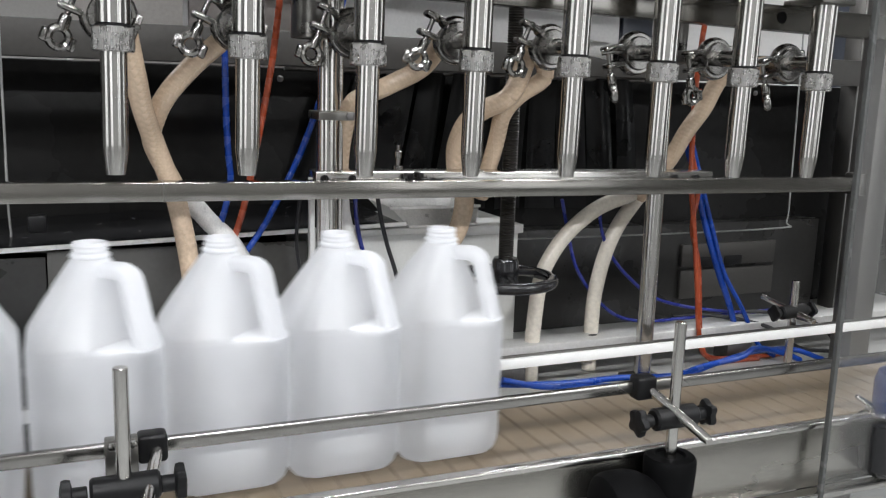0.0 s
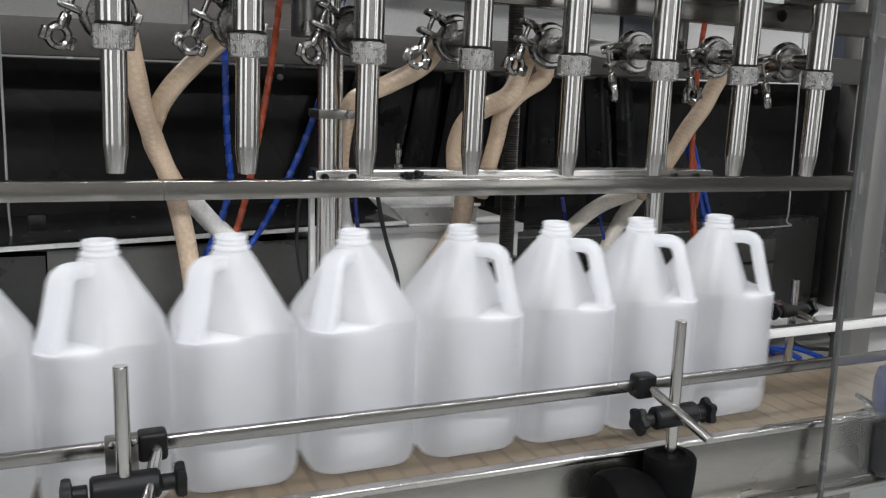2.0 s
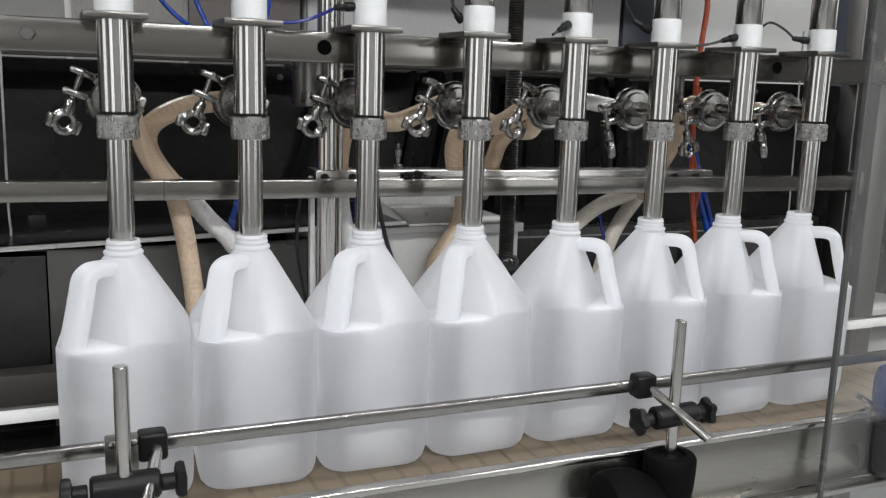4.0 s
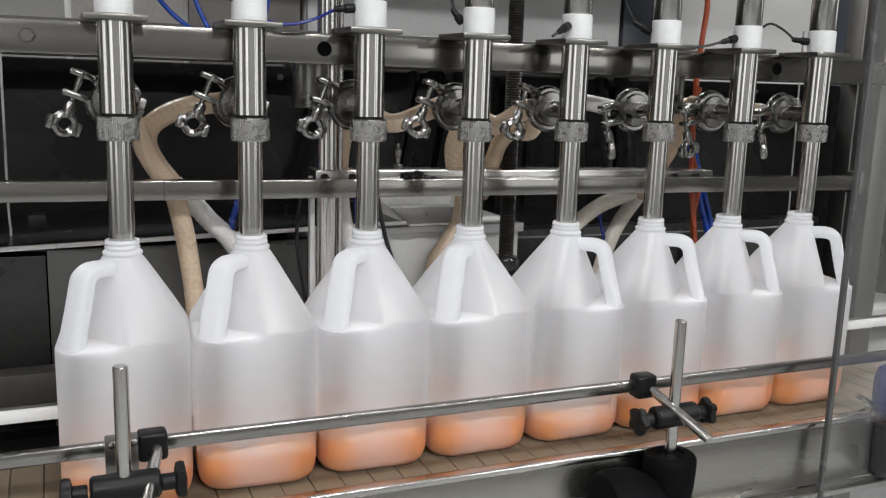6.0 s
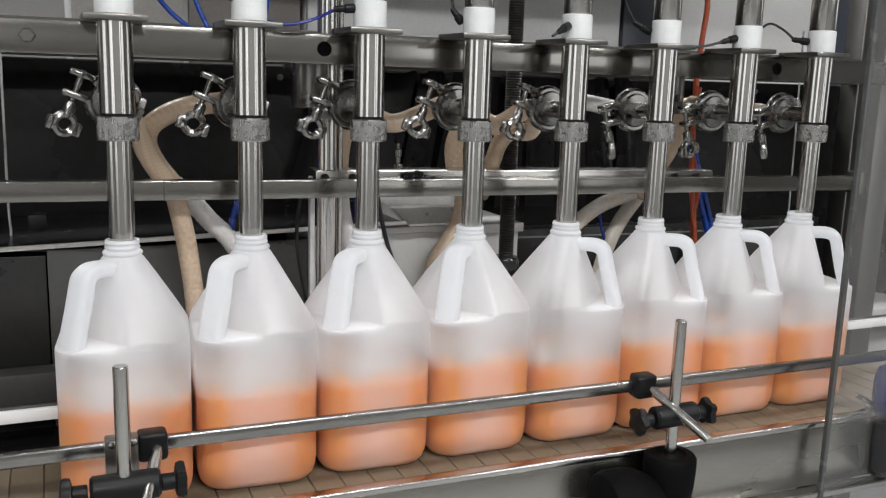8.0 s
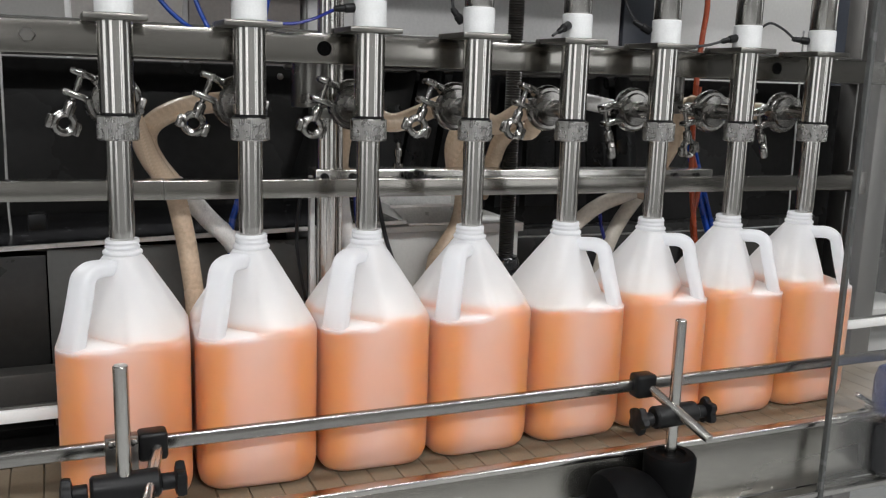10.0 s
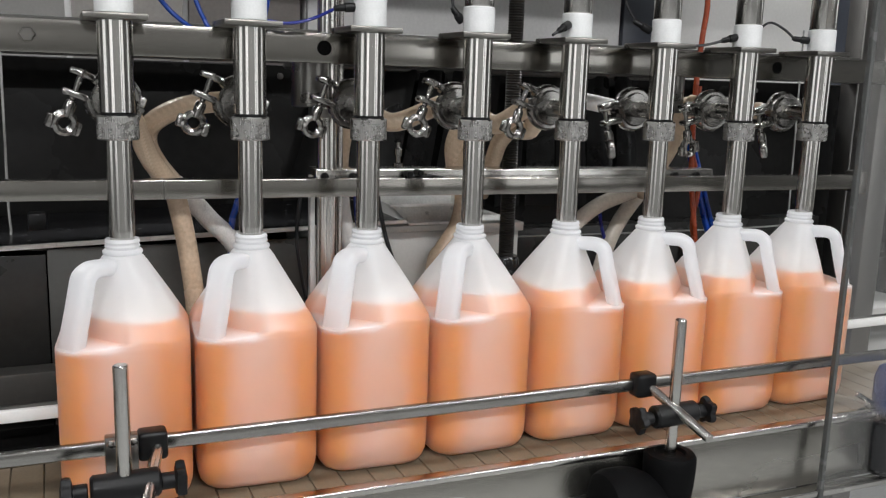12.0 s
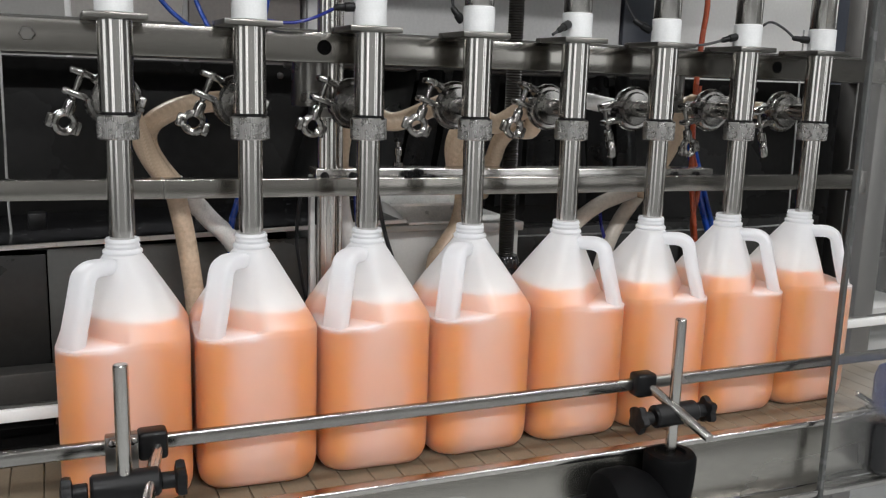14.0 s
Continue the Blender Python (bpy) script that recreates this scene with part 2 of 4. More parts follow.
def thing(name, label, category, group="", m=None):
    ob = new(name)
    ob.empty_display_size = 0.02
    if m is not None:
        ob.matrix_basis = m
    return tagged(ob, label, category, group)


def solid(name, bm, material, label, category="", group="", kind="", m=None):
    ob = new(name, mesh_of(name, bm, material))
    if m is not None:
        ob.matrix_basis = m
    return tagged(ob, label, category, group, kind)


def box(bm, x0, x1, y0, y1, z0, z1, bevel=0.0, seg=2, m=None):
    r = bmesh.ops.create_cube(bm, size=1)
    vs = r["verts"]
    for v in vs:
        v.co = Vector((x0 + (v.co.x + 0.5) * (x1 - x0), y0 + (v.co.y + 0.5) * (y1 - y0), z0 + (v.co.z + 0.5) * (z1 - z0)))
    if bevel:
        es = list({e for v in vs for e in v.link_edges})
        r = bmesh.ops.bevel(bm, geom=es, offset=bevel, segments=seg, affect="EDGES", profile=0.5)
        vs = list({v for v in r["verts"]} | {v for f in r["faces"] for v in f.verts} | {v for v in vs if v.is_valid})
    if m is not None:
        bmesh.ops.transform(bm, matrix=m, verts=vs)
    return bm


def lathe(bm, profile, seg=32, m=None, bumps=None):
    """Turned body from (radius, height) pairs; closed at both ends."""
    rings, made = [], []
    for k, (r, z) in enumerate(profile):
        ring = []
        for i in range(seg):
            a = 2 * math.pi * i / seg
            rr = r * (1 + (bumps(i, k) if bumps else 0))
            ring.append(bm.verts.new((rr * math.cos(a), rr * math.sin(a), z)))
        rings.append(ring)
        made += ring
    for a, b in zip(rings, rings[1:]):
        for i in range(seg):
            j = (i + 1) % seg
            bm.faces.new((a[i], a[j], b[j], b[i]))
    bm.faces.new(rings[0][::-1])
    bm.faces.new(rings[-1])
    if m is not None:
        bmesh.ops.transform(bm, matrix=m, verts=made)
    return bm


def along(p0, p1):
    """The pose at p0 whose z axis points to p1."""
    d = Vector(p1) - Vector(p0)
    return Matrix.Translation(p0) @ d.to_track_quat("Z", "Y").to_matrix().to_4x4(), d.length


def rod(bm, p0, p1, r, seg=20, chamfer=0.0012):
    m, length = along(p0, p1)
    c = min(chamfer, r * 0.4)
    return lathe(bm, [(r - c, 0), (r, c), (r, length - c), (r - c, length)], seg, m)


def smooth_path(points, steps=8):
    pts = [Vector(p) for p in points]
    ext = [2 * pts[0] - pts[1], *pts, 2 * pts[-1] - pts[-2]]
    out = []
    for i in range(1, len(ext) - 2):
        a, b, c, d = ext[i - 1:i + 3]
        for s in range(steps):
            u = s / steps
            out.append(0.5 * (2 * b + (c - a) * u + (2 * a - 5 * b + 4 * c - d) * u * u + (3 * b - a - 3 * c + d) * u ** 3))
    out.append(pts[-1])
    return out


def tube(bm, points, r, seg=12, steps=8, flat=1.0, ring_noise=0.0):
    """A hose swept along a smooth path."""
    path = smooth_path(points, steps)
    rings, side = [], None
    for i, p in enumerate(path):
        t = (path[min(i + 1, len(path) - 1)] - path[max(i - 1, 0)]).normalized()
        if side is None:
            side = t.cross(Vector((0.13, 1, 0.07))).normalized()
        side = (side - t * side.dot(t)).normalized()
        up = t.cross(side)
        ring = []
        for k in range(seg):
            a = 2 * math.pi * k / seg
            rr = r * (1 + ring_noise * ((i + k) % 2))
            ring.append(bm.verts.new(p + side * (rr * math.cos(a)) + up * (rr * flat * math.sin(a))))
        rings.append(ring)
    for a, b in zip(rings, rings[1:]):
        for k in range(seg):
            j = (k + 1) % seg
            bm.faces.new((a[k], a[j], b[j], b[k]))
    bm.faces.new(rings[0][::-1])
    bm.faces.new(rings[-1])
    return bm


def torus(bm, R, r, m=None, seg=36, tubeseg=10, arc=(0, 360), squash=1.0):
    full = arc[1] - arc[0] >= 360
    n = seg if full else seg + 1
    rings, made = [], []
    for i in range(n):
        a = radians(arc[0] + (arc[1] - arc[0]) * i / seg)
        ring = []
        for k in range(tubeseg):
            b = 2 * math.pi * k / tubeseg
            q = R + r * math.cos(b)
            ring.append(bm.verts.new((q * math.cos(a), q * math.sin(a), r * squash * math.sin(b))))
        rings.append(ring)
        made += ring
    pairs = list(zip(rings, rings[1:])) + ([(rings[-1], rings[0])] if full else [])
    for a, b in pairs:
        for k in range(tubeseg):
            j = (k + 1) % tubeseg
            bm.faces.new((a[k], a[j], b[j], b[k]))
    if not full:
        bm.faces.new(rings[0][::-1])
        bm.faces.new(rings[-1])
    if m is not None:
        bmesh.ops.transform(bm, matrix=m, verts=made)
    return bm


def B():
    return bmesh.new()


# ---- the hall ----
FLOOR_Z = -0.9
solid("floor", box(B(), -4, 6, -4, 5, FLOOR_Z - 0.1, FLOOR_Z), FLOOR, "grey coated factory floor", kind="structure")
solid("wall_north", box(B(), -4, 6, 5, 5.15, FLOOR_Z, 2.1), LIGHTWALL, "plain painted hall wall", kind="structure")
solid("wall_south", box(B(), -4, 6, -4.15, -4, FLOOR_Z, 2.1), DIMWALL, "plain painted hall wall", kind="structure")
solid("wall_west", box(B(), -4.15, -4, -4, 5, FLOOR_Z, 2.1), DIMWALL, "plain painted hall wall", kind="structure")
solid("wall_east", box(B(), 6, 6.15, -4, 5, FLOOR_Z, 2.1), DIMWALL, "plain painted hall wall", kind="structure")
solid("ceiling", box(B(), -4.15, 6.15, -4.15, 5.15, 2.1, 2.2), CEIL, "plain grey hall ceiling", kind="structure")


# unseen panes, added to give the steel bright streaks to reflect
PANEGLOW = glowing("added_glow_pane", (0.95, 0.98, 1.0), 1.1)


def glow_pane(k, m, half):
    """An unseen glowing pane in a steel frame, added for its reflection in the steel."""
    w = tagged(new("window_%d" % k), ("wide" if half > 0.5 else "narrow") + " glowing pane in a grey frame, added for reflections", kind="structure")
    w.matrix_basis = m
    bm, inner = B(), half - 0.06
    for q in (-1, 1):
        x0, x1 = sorted((q * inner, q * half))
        box(bm, x0, x1, 0, 0.05, -0.8, 0.8, 0.004)
        z0, z1 = sorted((q * 0.74, q * 0.8))
        box(bm, -inner, inner, 0, 0.05, z0, z1, 0.004)
    part("window_frame", bm, DARKSTEEL, w)
    part("pane", box(B(), -inner, inner, 0.01, 0.02, -0.74, 0.74), PANEGLOW, w)


for k, (wx, wy, turn, half) in enumerate(((-2.2, -3.99, 0, 0.9), (2.15, -3.99, 0, 0.34), (3.7, -3.99, 0, 0.9), (-3.99, -1.2, -90, 0.9), (5.99, -0.6, 90, 0.9))):
    glow_pane(k + 1, pose(wx, wy, 0.7, 0, 0, turn), half)


def ceiling_light(x, y):
    t = thing("ceiling_light", "long white fluorescent ceiling light, switched on", "ceiling light", "ceiling lights", pose(x, y, 2.0))
    part("housing", box(B(), -0.65, 0.65, -0.11, 0.11, 0.0, 0.1, 0.01), WHITEPLASTIC, t)
    part("diffuser", box(B(), -0.62, 0.62, -0.09, 0.09, -0.03, 0.0, 0.01), TUBEGLOW, t, "glowing white diffuser")


for lx, ly in LAMPS:
    ceiling_light(lx, ly)

# ---- machine frame ----


def frame_tube(name, label, x0, x1, y0, y1, z0, z1, m=None, mat=None):
    return solid(name, box(B(), x0, x1, y0, y1, z0, z1, 0.003), mat or STEEL, label, "machine frame", m=m)


# the front tie bar leans down a little towards its far end
bar = thing("frame_crossbar", "brushed steel square crossbar of the machine frame", "machine frame", "", pose(0, 0.10, 0.3485, 0, 0.53, 0))
part("tube", box(B(), -0.6, 1.28, 0, 0.028, -0.0125, 0.0125, 0.0014), BARSTEEL, bar)
part("end_plate", box(B(), 1.28, 1.296, -0.004, 0.034, -0.02, 0.02, 0.002), STEEL, bar)
part("joint_sleeve", box(B(), 0.058, 0.061, -0.0006, 0.0286, -0.0131, 0.0131, 0.002), STEEL, bar, "weld seam")
frame_tube("frame_post", "brushed steel upright post of the machine frame", 1.296, 1.346, 0.09, 0.14, -0.9, 1.0, mat=POSTSTEEL)
frame_tube("frame_post", "brushed steel upright post of the machine frame", -0.66, -0.61, 0.09, 0.14, -0.9, 1.0)
frame_tube("frame_post", "brushed steel rear post of the machine frame", 1.64, 1.71, 0.45, 0.5, -0.9, 1.0, mat=POSTSTEEL)
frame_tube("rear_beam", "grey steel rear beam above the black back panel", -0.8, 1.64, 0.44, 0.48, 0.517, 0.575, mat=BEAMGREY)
# an unseen plate on the posts, added to keep the rear of the machine in shade
frame_tube("shade_plate", "unseen steel plate on the posts, added to shade the rear", -0.8, 1.75, 0.08, 0.62, 1.0, 1.02)

# black back panel below the beam
backp = thing("back_panel", "black back panel of the filling machine", "panel", "", pose(0.75, 0.56, -0.4))
part("sheet", box(B(), -1.65, 0.05, 0, 0.02, 0, 0.915, 0.004), PANELBLACK, backp)
part("sheet", box(B(), 0.054, 1.65, 0, 0.02, 0, 0.915, 0.004), PANELBLACK, backp)
for k in range(12):
    part("screw", lathe(B(), [(0.006, 0), (0.006, 0.002), (0.004, 0.003)], 10, pose(-1.55 + 0.28 * k, 0, 0.895, 90)), DARKSTEEL, backp)
solid("machine_bed", box(B(), 0.05, 1.9, 0.118, 0.55, -0.05, -0.012, 0.004), GALV, "galvanised machine bed behind the belt", "machine bed")
solid("infeed_plate", box(B(), -0.9, 0.048, 0.118, 0.55, -0.05, -0.012, 0.004), PANELBLACK, "black machine bed plate behind the infeed", "machine bed")
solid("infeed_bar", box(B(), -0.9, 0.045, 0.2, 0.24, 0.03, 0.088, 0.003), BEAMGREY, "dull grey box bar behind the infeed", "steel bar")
solid("bar_foot", box(B(), -0.5, -0.44, 0.205, 0.235, -0.012, 0.03, 0.002), DARKSTEEL, "dark steel foot block under the grey box bar", "foot block")
chan = thing("bed_channel", "pale galvanised box channel on the machine bed", "steel channel", "", pose(0.4, 0.22, -0.012))
part("box_section", box(B(), -0.35, 1.35, -0.025, 0.027, 0.036, 0.072, 0.003), GALV, chan)
for k in range(2, 6):
    part("foot_block", box(B(), -1.3 + 0.5 * k, -1.24 + 0.5 * k, -0.02, 0.02, 0.0, 0.036, 0.002), DARKSTEEL, chan)
# the slot is a low black disc, its inner shade painted
part("slot_disc", lathe(B(), [(0.0075, 0.0), (0.0075, 0.0006), (0.005, 0.0008)], 16, pose(0.405, 0.0, 0.072) @ Matrix.Diagonal((1.2, 0.6, 1, 1))), BLACK, chan, "black disc painted as a shaded slot")
# ---- columns with their tie beam ----


def column(x, y, z0, z1, label):
    t = thing("guide_column", label, "guide column", "guide columns", pose(x, y, z0))
    part("shaft", rod(B(), (0, 0, 0), (0, 0, z1 - z0), 0.015, 32), TURNED, t)
    part("side_rod", rod(B(), (0.0225, 0.012, 0), (0.0225, 0.012, z1 - z0), 0.0042, 16), POLISHED, t, "thin bright rod beside the shaft")
    part("foot_plate", box(B(), -0.03, 0.036, -0.03, 0.03, 0, 0.012, 0.002), STEEL, t)
    return t


first = column(0.290, 0.15, -0.012, 0.95, "polished steel guide column standing on the machine bed")
part("side_plate", box(B(), -0.0245, -0.0175, 0.0, 0.012, 0.0, 0.37, 0.001), GALV, first, "pale flat bar beside the shaft")
column(0.866, 0.15, -0.012, 0.95, "polished steel guide column standing on the machine bed")
beam = thing("tie_beam", "bolted steel tie beam joining the guide columns", "tie beam", m=pose(0.268, 0.13, 0.3585, 0, 0.65, 0))
part("beam", box(B(), 0, 0.70, 0, 0.045, -0.0105, 0.0105, 0.002), POLISHED, beam)
# bolt heads coloured black to stand in for dark, shaded holes
for bx in (0.012, 0.053, 0.62, 0.665):
    part("bolt", lathe(B(), [(0.0062, -0.001), (0.0062, 0.003), (0.0035, 0.003), (0.0035, 0.0005)], 16, pose(bx, 0.0, 0, 90)), BLACK, beam, "bolt head painted black as a shaded hole")


# ---- conveyor ----
conv = thing("conveyor", "stainless steel conveyor with polished side edges", "conveyor")
SKEW = pose(0.2, -0.117, 0, 0, 0, -1.45)
side = part("side_plate", box(B(), -2.6, 2.4, 0, 0.004, -0.10, 0.0, 0.001), SHEET, conv, m=SKEW)
part("edge_strip", box(B(), -2.6, 2.4, -0.006, 0.012, -0.004, 0.006, 0.003, 3), POLISHED, conv, "polished edge strip", m=SKEW)
part("lower_lip", box(B(), -2.6, 2.4, -0.022, 0.0, -0.112, -0.10, 0.003), POLISHED, conv, m=SKEW)
part("side_plate", box(B(), -2.4, 2.6, 0.098, 0.102, -0.12, 0.004, 0.001), SHEET, conv)
part("bed_plate", box(B(), -2.4, 2.6, -0.10, 0.098, -0.03, -0.02), DARKSTEEL, conv)
for lx in (-2.2, -0.5, 2.2):
    part("leg", box(B(), lx, lx + 0.05, -0.09, 0.09, FLOOR_Z, -0.11, 0.004), STEEL, conv)

PITCH = 0.0381
belt = thing("conveyor_belt", "tan plastic slat-chain belt carrying the jugs", "conveyor belt", "", pose(0, 0, 0))
SLATS = 112
bm = box(B(), -0.0184, 0.0184, -0.112, 0.094, -0.004, 0.0, 0.0008, 1)
box(bm, -0.01895, 0.01895, -0.110, 0.092, -0.0165, -0.0025)
slat_mesh = mesh_of("slat", bm, SLAT)
for i in range(SLATS):
    part("slat", slat_mesh, None, belt, m=pose(-2.45 + 0.004 + i * PITCH, 0, 0))

# ---- jugs ----
JUG_H = 0.305
LEVEL_TOP = 0.216


def jug_section(z, inset=0.0):
    """Half width, corner radius and the cut of the handle corner at height z."""
    keys = [(0.0, 0.0595, 0.026), (0.003, 0.0650, 0.029), (0.009, 0.0697, 0.0325), (0.018, 0.0722, 0.0335), (0.03, 0.0732, 0.0335), (0.17, 0.0734, 0.0325),
            (0.190, 0.0732, 0.0315), (0.197, 0.0722, 0.0305), (0.205, 0.0684, 0.0295), (0.235, 0.0518, 0.027), (0.262, 0.0364, 0.026), (0.276, 0.0284, 0.026), (0.284, 0.0232, 0.0232)]
    for (z0, a0, n0), (z1, a1, n1) in zip(keys, keys[1:]):
        if z <= z1:
            u = max(0.0, (z - z0) / (z1 - z0))
            a, n = a0 + (a1 - a0) * u, n0 + (n1 - n0) * u
            break
    else:
        a, n = keys[-1][1:]
    cut = 9.0
    if z > 0.188:
        cut = 0.0465 + (0.0265 - 0.0465) * (z - 0.2) / (0.264 - 0.2)
        if z < 0.196:
            cut += (0.196 - z) / 0.006 * 0.05
    return a - inset, min(n, a) - inset, cut - inset


def jug_ring(bm, z, inset=0.0, quarter=26):
    """A rounded square with flat, slightly slack panels; the handle corner is cut away above the shoulder."""
    a, rc, cut = jug_section(z, inset)
    rc = max(rc, 0.001)
    slack = 0.0011 * math.sin(math.pi * min(1, max(0, (z - 0.02) / 0.168)))
    ring = []
    for i in range(4 * quarter):
        s = 2 * (i % quarter) / quarter - 1
        th = radians(90 * (i // quarter) + 45 + 45 * math.copysign(abs(s) ** 1.5, s))
        c, q = sorted((abs(math.cos(th)), abs(math.sin(th))))
        r = a / q
        if r * c > a - rc:
            # the ray leaves through the rounded corner
            k = (a - rc) * (c + q)
            r = k + math.sqrt(max(0.0, k * k - 2 * (a - rc) ** 2 + rc * rc))
        r -= slack * math.cos(2 * th) ** 2
        c = math.cos(th + radians(135))
        if c > 0.05:
            lim = cut / c
            # soft corner where the cut meets the side
            r = -0.003 * math.log(math.exp(-r / 0.003) + math.exp(-min(lim, 0.4) / 0.003))
        ring.append(bm.verts.new((r * math.cos(th), r * math.sin(th), z)))
    return ring


def bridge(bm, a, b):
    n = len(a)
    for i in range(n):
        j = (i + 1) % n
        bm.faces.new((a[i], a[j], b[j], b[i]))


def jug_body():
    bm = B()
    zs = [0.0, 0.0015, 0.003, 0.006, 0.009, 0.013, 0.018, 0.024, 0.03, 0.06, 0.1, 0.14, 0.17, 0.184, 0.188, 0.190, 0.1915, 0.193, 0.1945, 0.196, 0.198, 0.2,
          0.204, 0.21, 0.22, 0.235, 0.25, 0.262, 0.27, 0.276, 0.28, 0.284]
    rings = [jug_ring(bm, z) for z in zs]
    for a, b in zip(rings, rings[1:]):
        bridge(bm, a, b)
    bm.faces.new(rings[0][::-1])
    return mesh_of("body", bm, MILKYWALL, 50)


def jug_neck():
    bm = B()
    prof = [(0.0232, 0.2838), (0.0215, 0.2855), (0.0205, 0.2865), (0.0222, 0.288), (0.0225, 0.2905), (0.0205, 0.2925), (0.0188, 0.293), (0.0188, 0.2945), (0.0198, 0.2955),
            (0.0198, 0.2968), (0.0187, 0.2978), (0.0187, 0.3), (0.0196, 0.301), (0.0196, 0.302), (0.0187, 0.303), (0.0185, 0.3048), (0.0172, 0.305), (0.0165, 0.304), (0.0165, 0.286)]
    seg, rings = 40, []
    for r, z in prof:
        rings.append([bm.verts.new((r * math.cos(2 * math.pi * i / seg), r * math.sin(2 * math.pi * i / seg), z)) for i in range(seg)])
    for a, b in zip(rings, rings[1:]):
        bridge(bm, a, b)
    return mesh_of("neck", bm, MILKY, 60)


def jug_handle():
    """A hollow-looking grip swept in the plane of the corner."""
    bm = B()
    line = [(0.012, 0.2725), (0.030, 0.2745), (0.046, 0.2742), (0.0565, 0.2675), (0.0608, 0.253), (0.0662, 0.231), (0.0725, 0.208), (0.0772, 0.190), (0.0778, 0.186)]
    d, w = Vector((-0.7071, -0.7071, 0)), Vector((0.7071, -0.7071, 0))
    path = smooth_path([d * r + Vector((0, 0, z)) for r, z in line], 5)
    rings = []
    for i, p in enumerate(path):
        t = (path[min(i + 1, len(path) - 1)] - path[max(i - 1, 0)]).normalized()
        n = t.cross(w).normalized()
        ring = []
        for k in range(20):
            a = 2 * math.pi * k / 20
            c, s = math.cos(a), math.sin(a)
            q = (abs(c) ** 4 + abs(s) ** 4) ** (-1 / 4)
            spread_out = 0.0135 + 0.0035 * i / len(path)
            ring.append(bm.verts.new(p + w * (spread_out * q * c) + n * (0.0090 * q * s)))
        rings.append(ring)
    for a, b in zip(rings, rings[1:]):
        bridge(bm, a, b)
    return mesh_of("handle", bm, MILKY, 60)


# heights at which the slices of the filling meet: fine ones in the rounded base
CUTS = [0.004 * k for k in range(6)] + [0.024 + 0.012 * k for k in range(17)]
LAYERS = len(CUTS) - 1


def liquid_layer(k):
    """One slice of the filling, standing with its top at zero."""
    bm = B()
    z0, z1 = CUTS[k], CUTS[k + 1]
    cuts = [max(0.0015, z0), z0 + (z1 - z0) * 0.33, z0 + (z1 - z0) * 0.67, z1]
    if k == 0:
        cuts[1] = 0.0022
    rings = []
    for z in cuts:
        ring = jug_ring(bm, z, 0.0022 + 0.0001 * k, 20)
        for v in ring:
            v.co.z -= z1
        rings.append(ring)
    for a, b in zip(rings, rings[1:]):
        bridge(bm, a, b)
    bm.faces.new(rings[0][::-1])
    bm.faces.new(rings[-1]).material_index = 1
    me = mesh_of("liquid_layer", bm, LIQUID, 50)
    me.materials.append(FROTH)
    return me


def froth_rim():
    """A ring of froth above the filling, along the wall."""
    bm = B()
    rings = []
    for z, inset in ((0.0, 0.0047), (0.01, 0.0047), (0.02, 0.0047), (0.03, 0.0049), (0.03, 0.007), (0.0, 0.012)):
        ring = jug_ring(bm, 0.1, inset, 20)
        for v in ring:
            v.co.z = z
        rings.append(ring)
    for a, b in zip(rings, rings[1:]):
        bridge(bm, a, b)
    return mesh_of("froth", bm, LOOSEFROTH, 50)


RIM = froth_rim()
BODY, NECK, HANDLE = jug_body(), jug_neck(), jug_handle()
SLICES = [liquid_layer(k) for k in range(LAYERS)]
# where each jug comes to rest, and the turn of its handle corner
JUGS = [(0.0, -7), (0.15, -4), (0.30, -3), (0.448, 0), (0.60, 90), (0.748, 90), (0.895, 89), (1.042, 90)]
jugs = []
for x, turn in JUGS:
    j = thing("jug", "milky white plastic jug filling with orange liquid, handle towards the " + ("outfeed" if turn > 45 else "infeed"), "jug", "jugs under the nozzles", pose(x, 0, 0.0005, 0, 0, turn))
    part("body", BODY, None, j)
    part("neck", NECK, None, j, "threaded open neck")
    part("handle", HANDLE, None, j)
    layers = [part("liquid_layer", s, None, j, "orange liquid", pose(0, 0, -0.004)) for s in SLICES]
    froth = part("froth", RIM, None, j, "pale orange froth on the liquid", pose(0, 0, -0.036))
    jugs.append((j, x, turn, layers, froth))

# ---- filling head: header bar with eight nozzles, rises and sinks as one ----
PIVOT = Vector((0.525, 0.07, 0.53))
head = thing("filling_head", "steel filling head with eight nozzles on one header bar", "filling head", "", Matrix.Translation(PIVOT))


def hp(x=0.0, y=0.0, z=0.0, *turn):
    return pose(x - PIVOT.x, y - PIVOT.y, z - PIVOT.z, *turn)


part("header_bar", box(B(), -0.62, 1.46, 0.05, 0.09, 0.514, 0.552, 0.0012), BARSTEEL, head, m=hp())
# the bolt holes are shallow discs with their inner shade painted black
for bx in (0.256, 1.012):
    part("bolt_hole_disc", lathe(B(), [(0.0095, -0.001), (0.0095, 0.0008), (0.0075, 0.001), (0.007, 0.0002)], 20, pose(bx, 0.05, 0.533, 90)), HOLESHADE, head, "black disc painted as a shaded bolt hole", m=hp())
part("bolt_head", lathe(B(), [(0.0085, 0), (0.0085, 0.004), (0.0075, 0.005)], 6, pose(-0.09, 0.05, 0.534, 90)), STEEL, head, m=hp())


def knurl(i, k):
    return 0.022 * (i % 2) * (0.4 if k in (1, 4) else 1.0) * (k not in (0, 5))


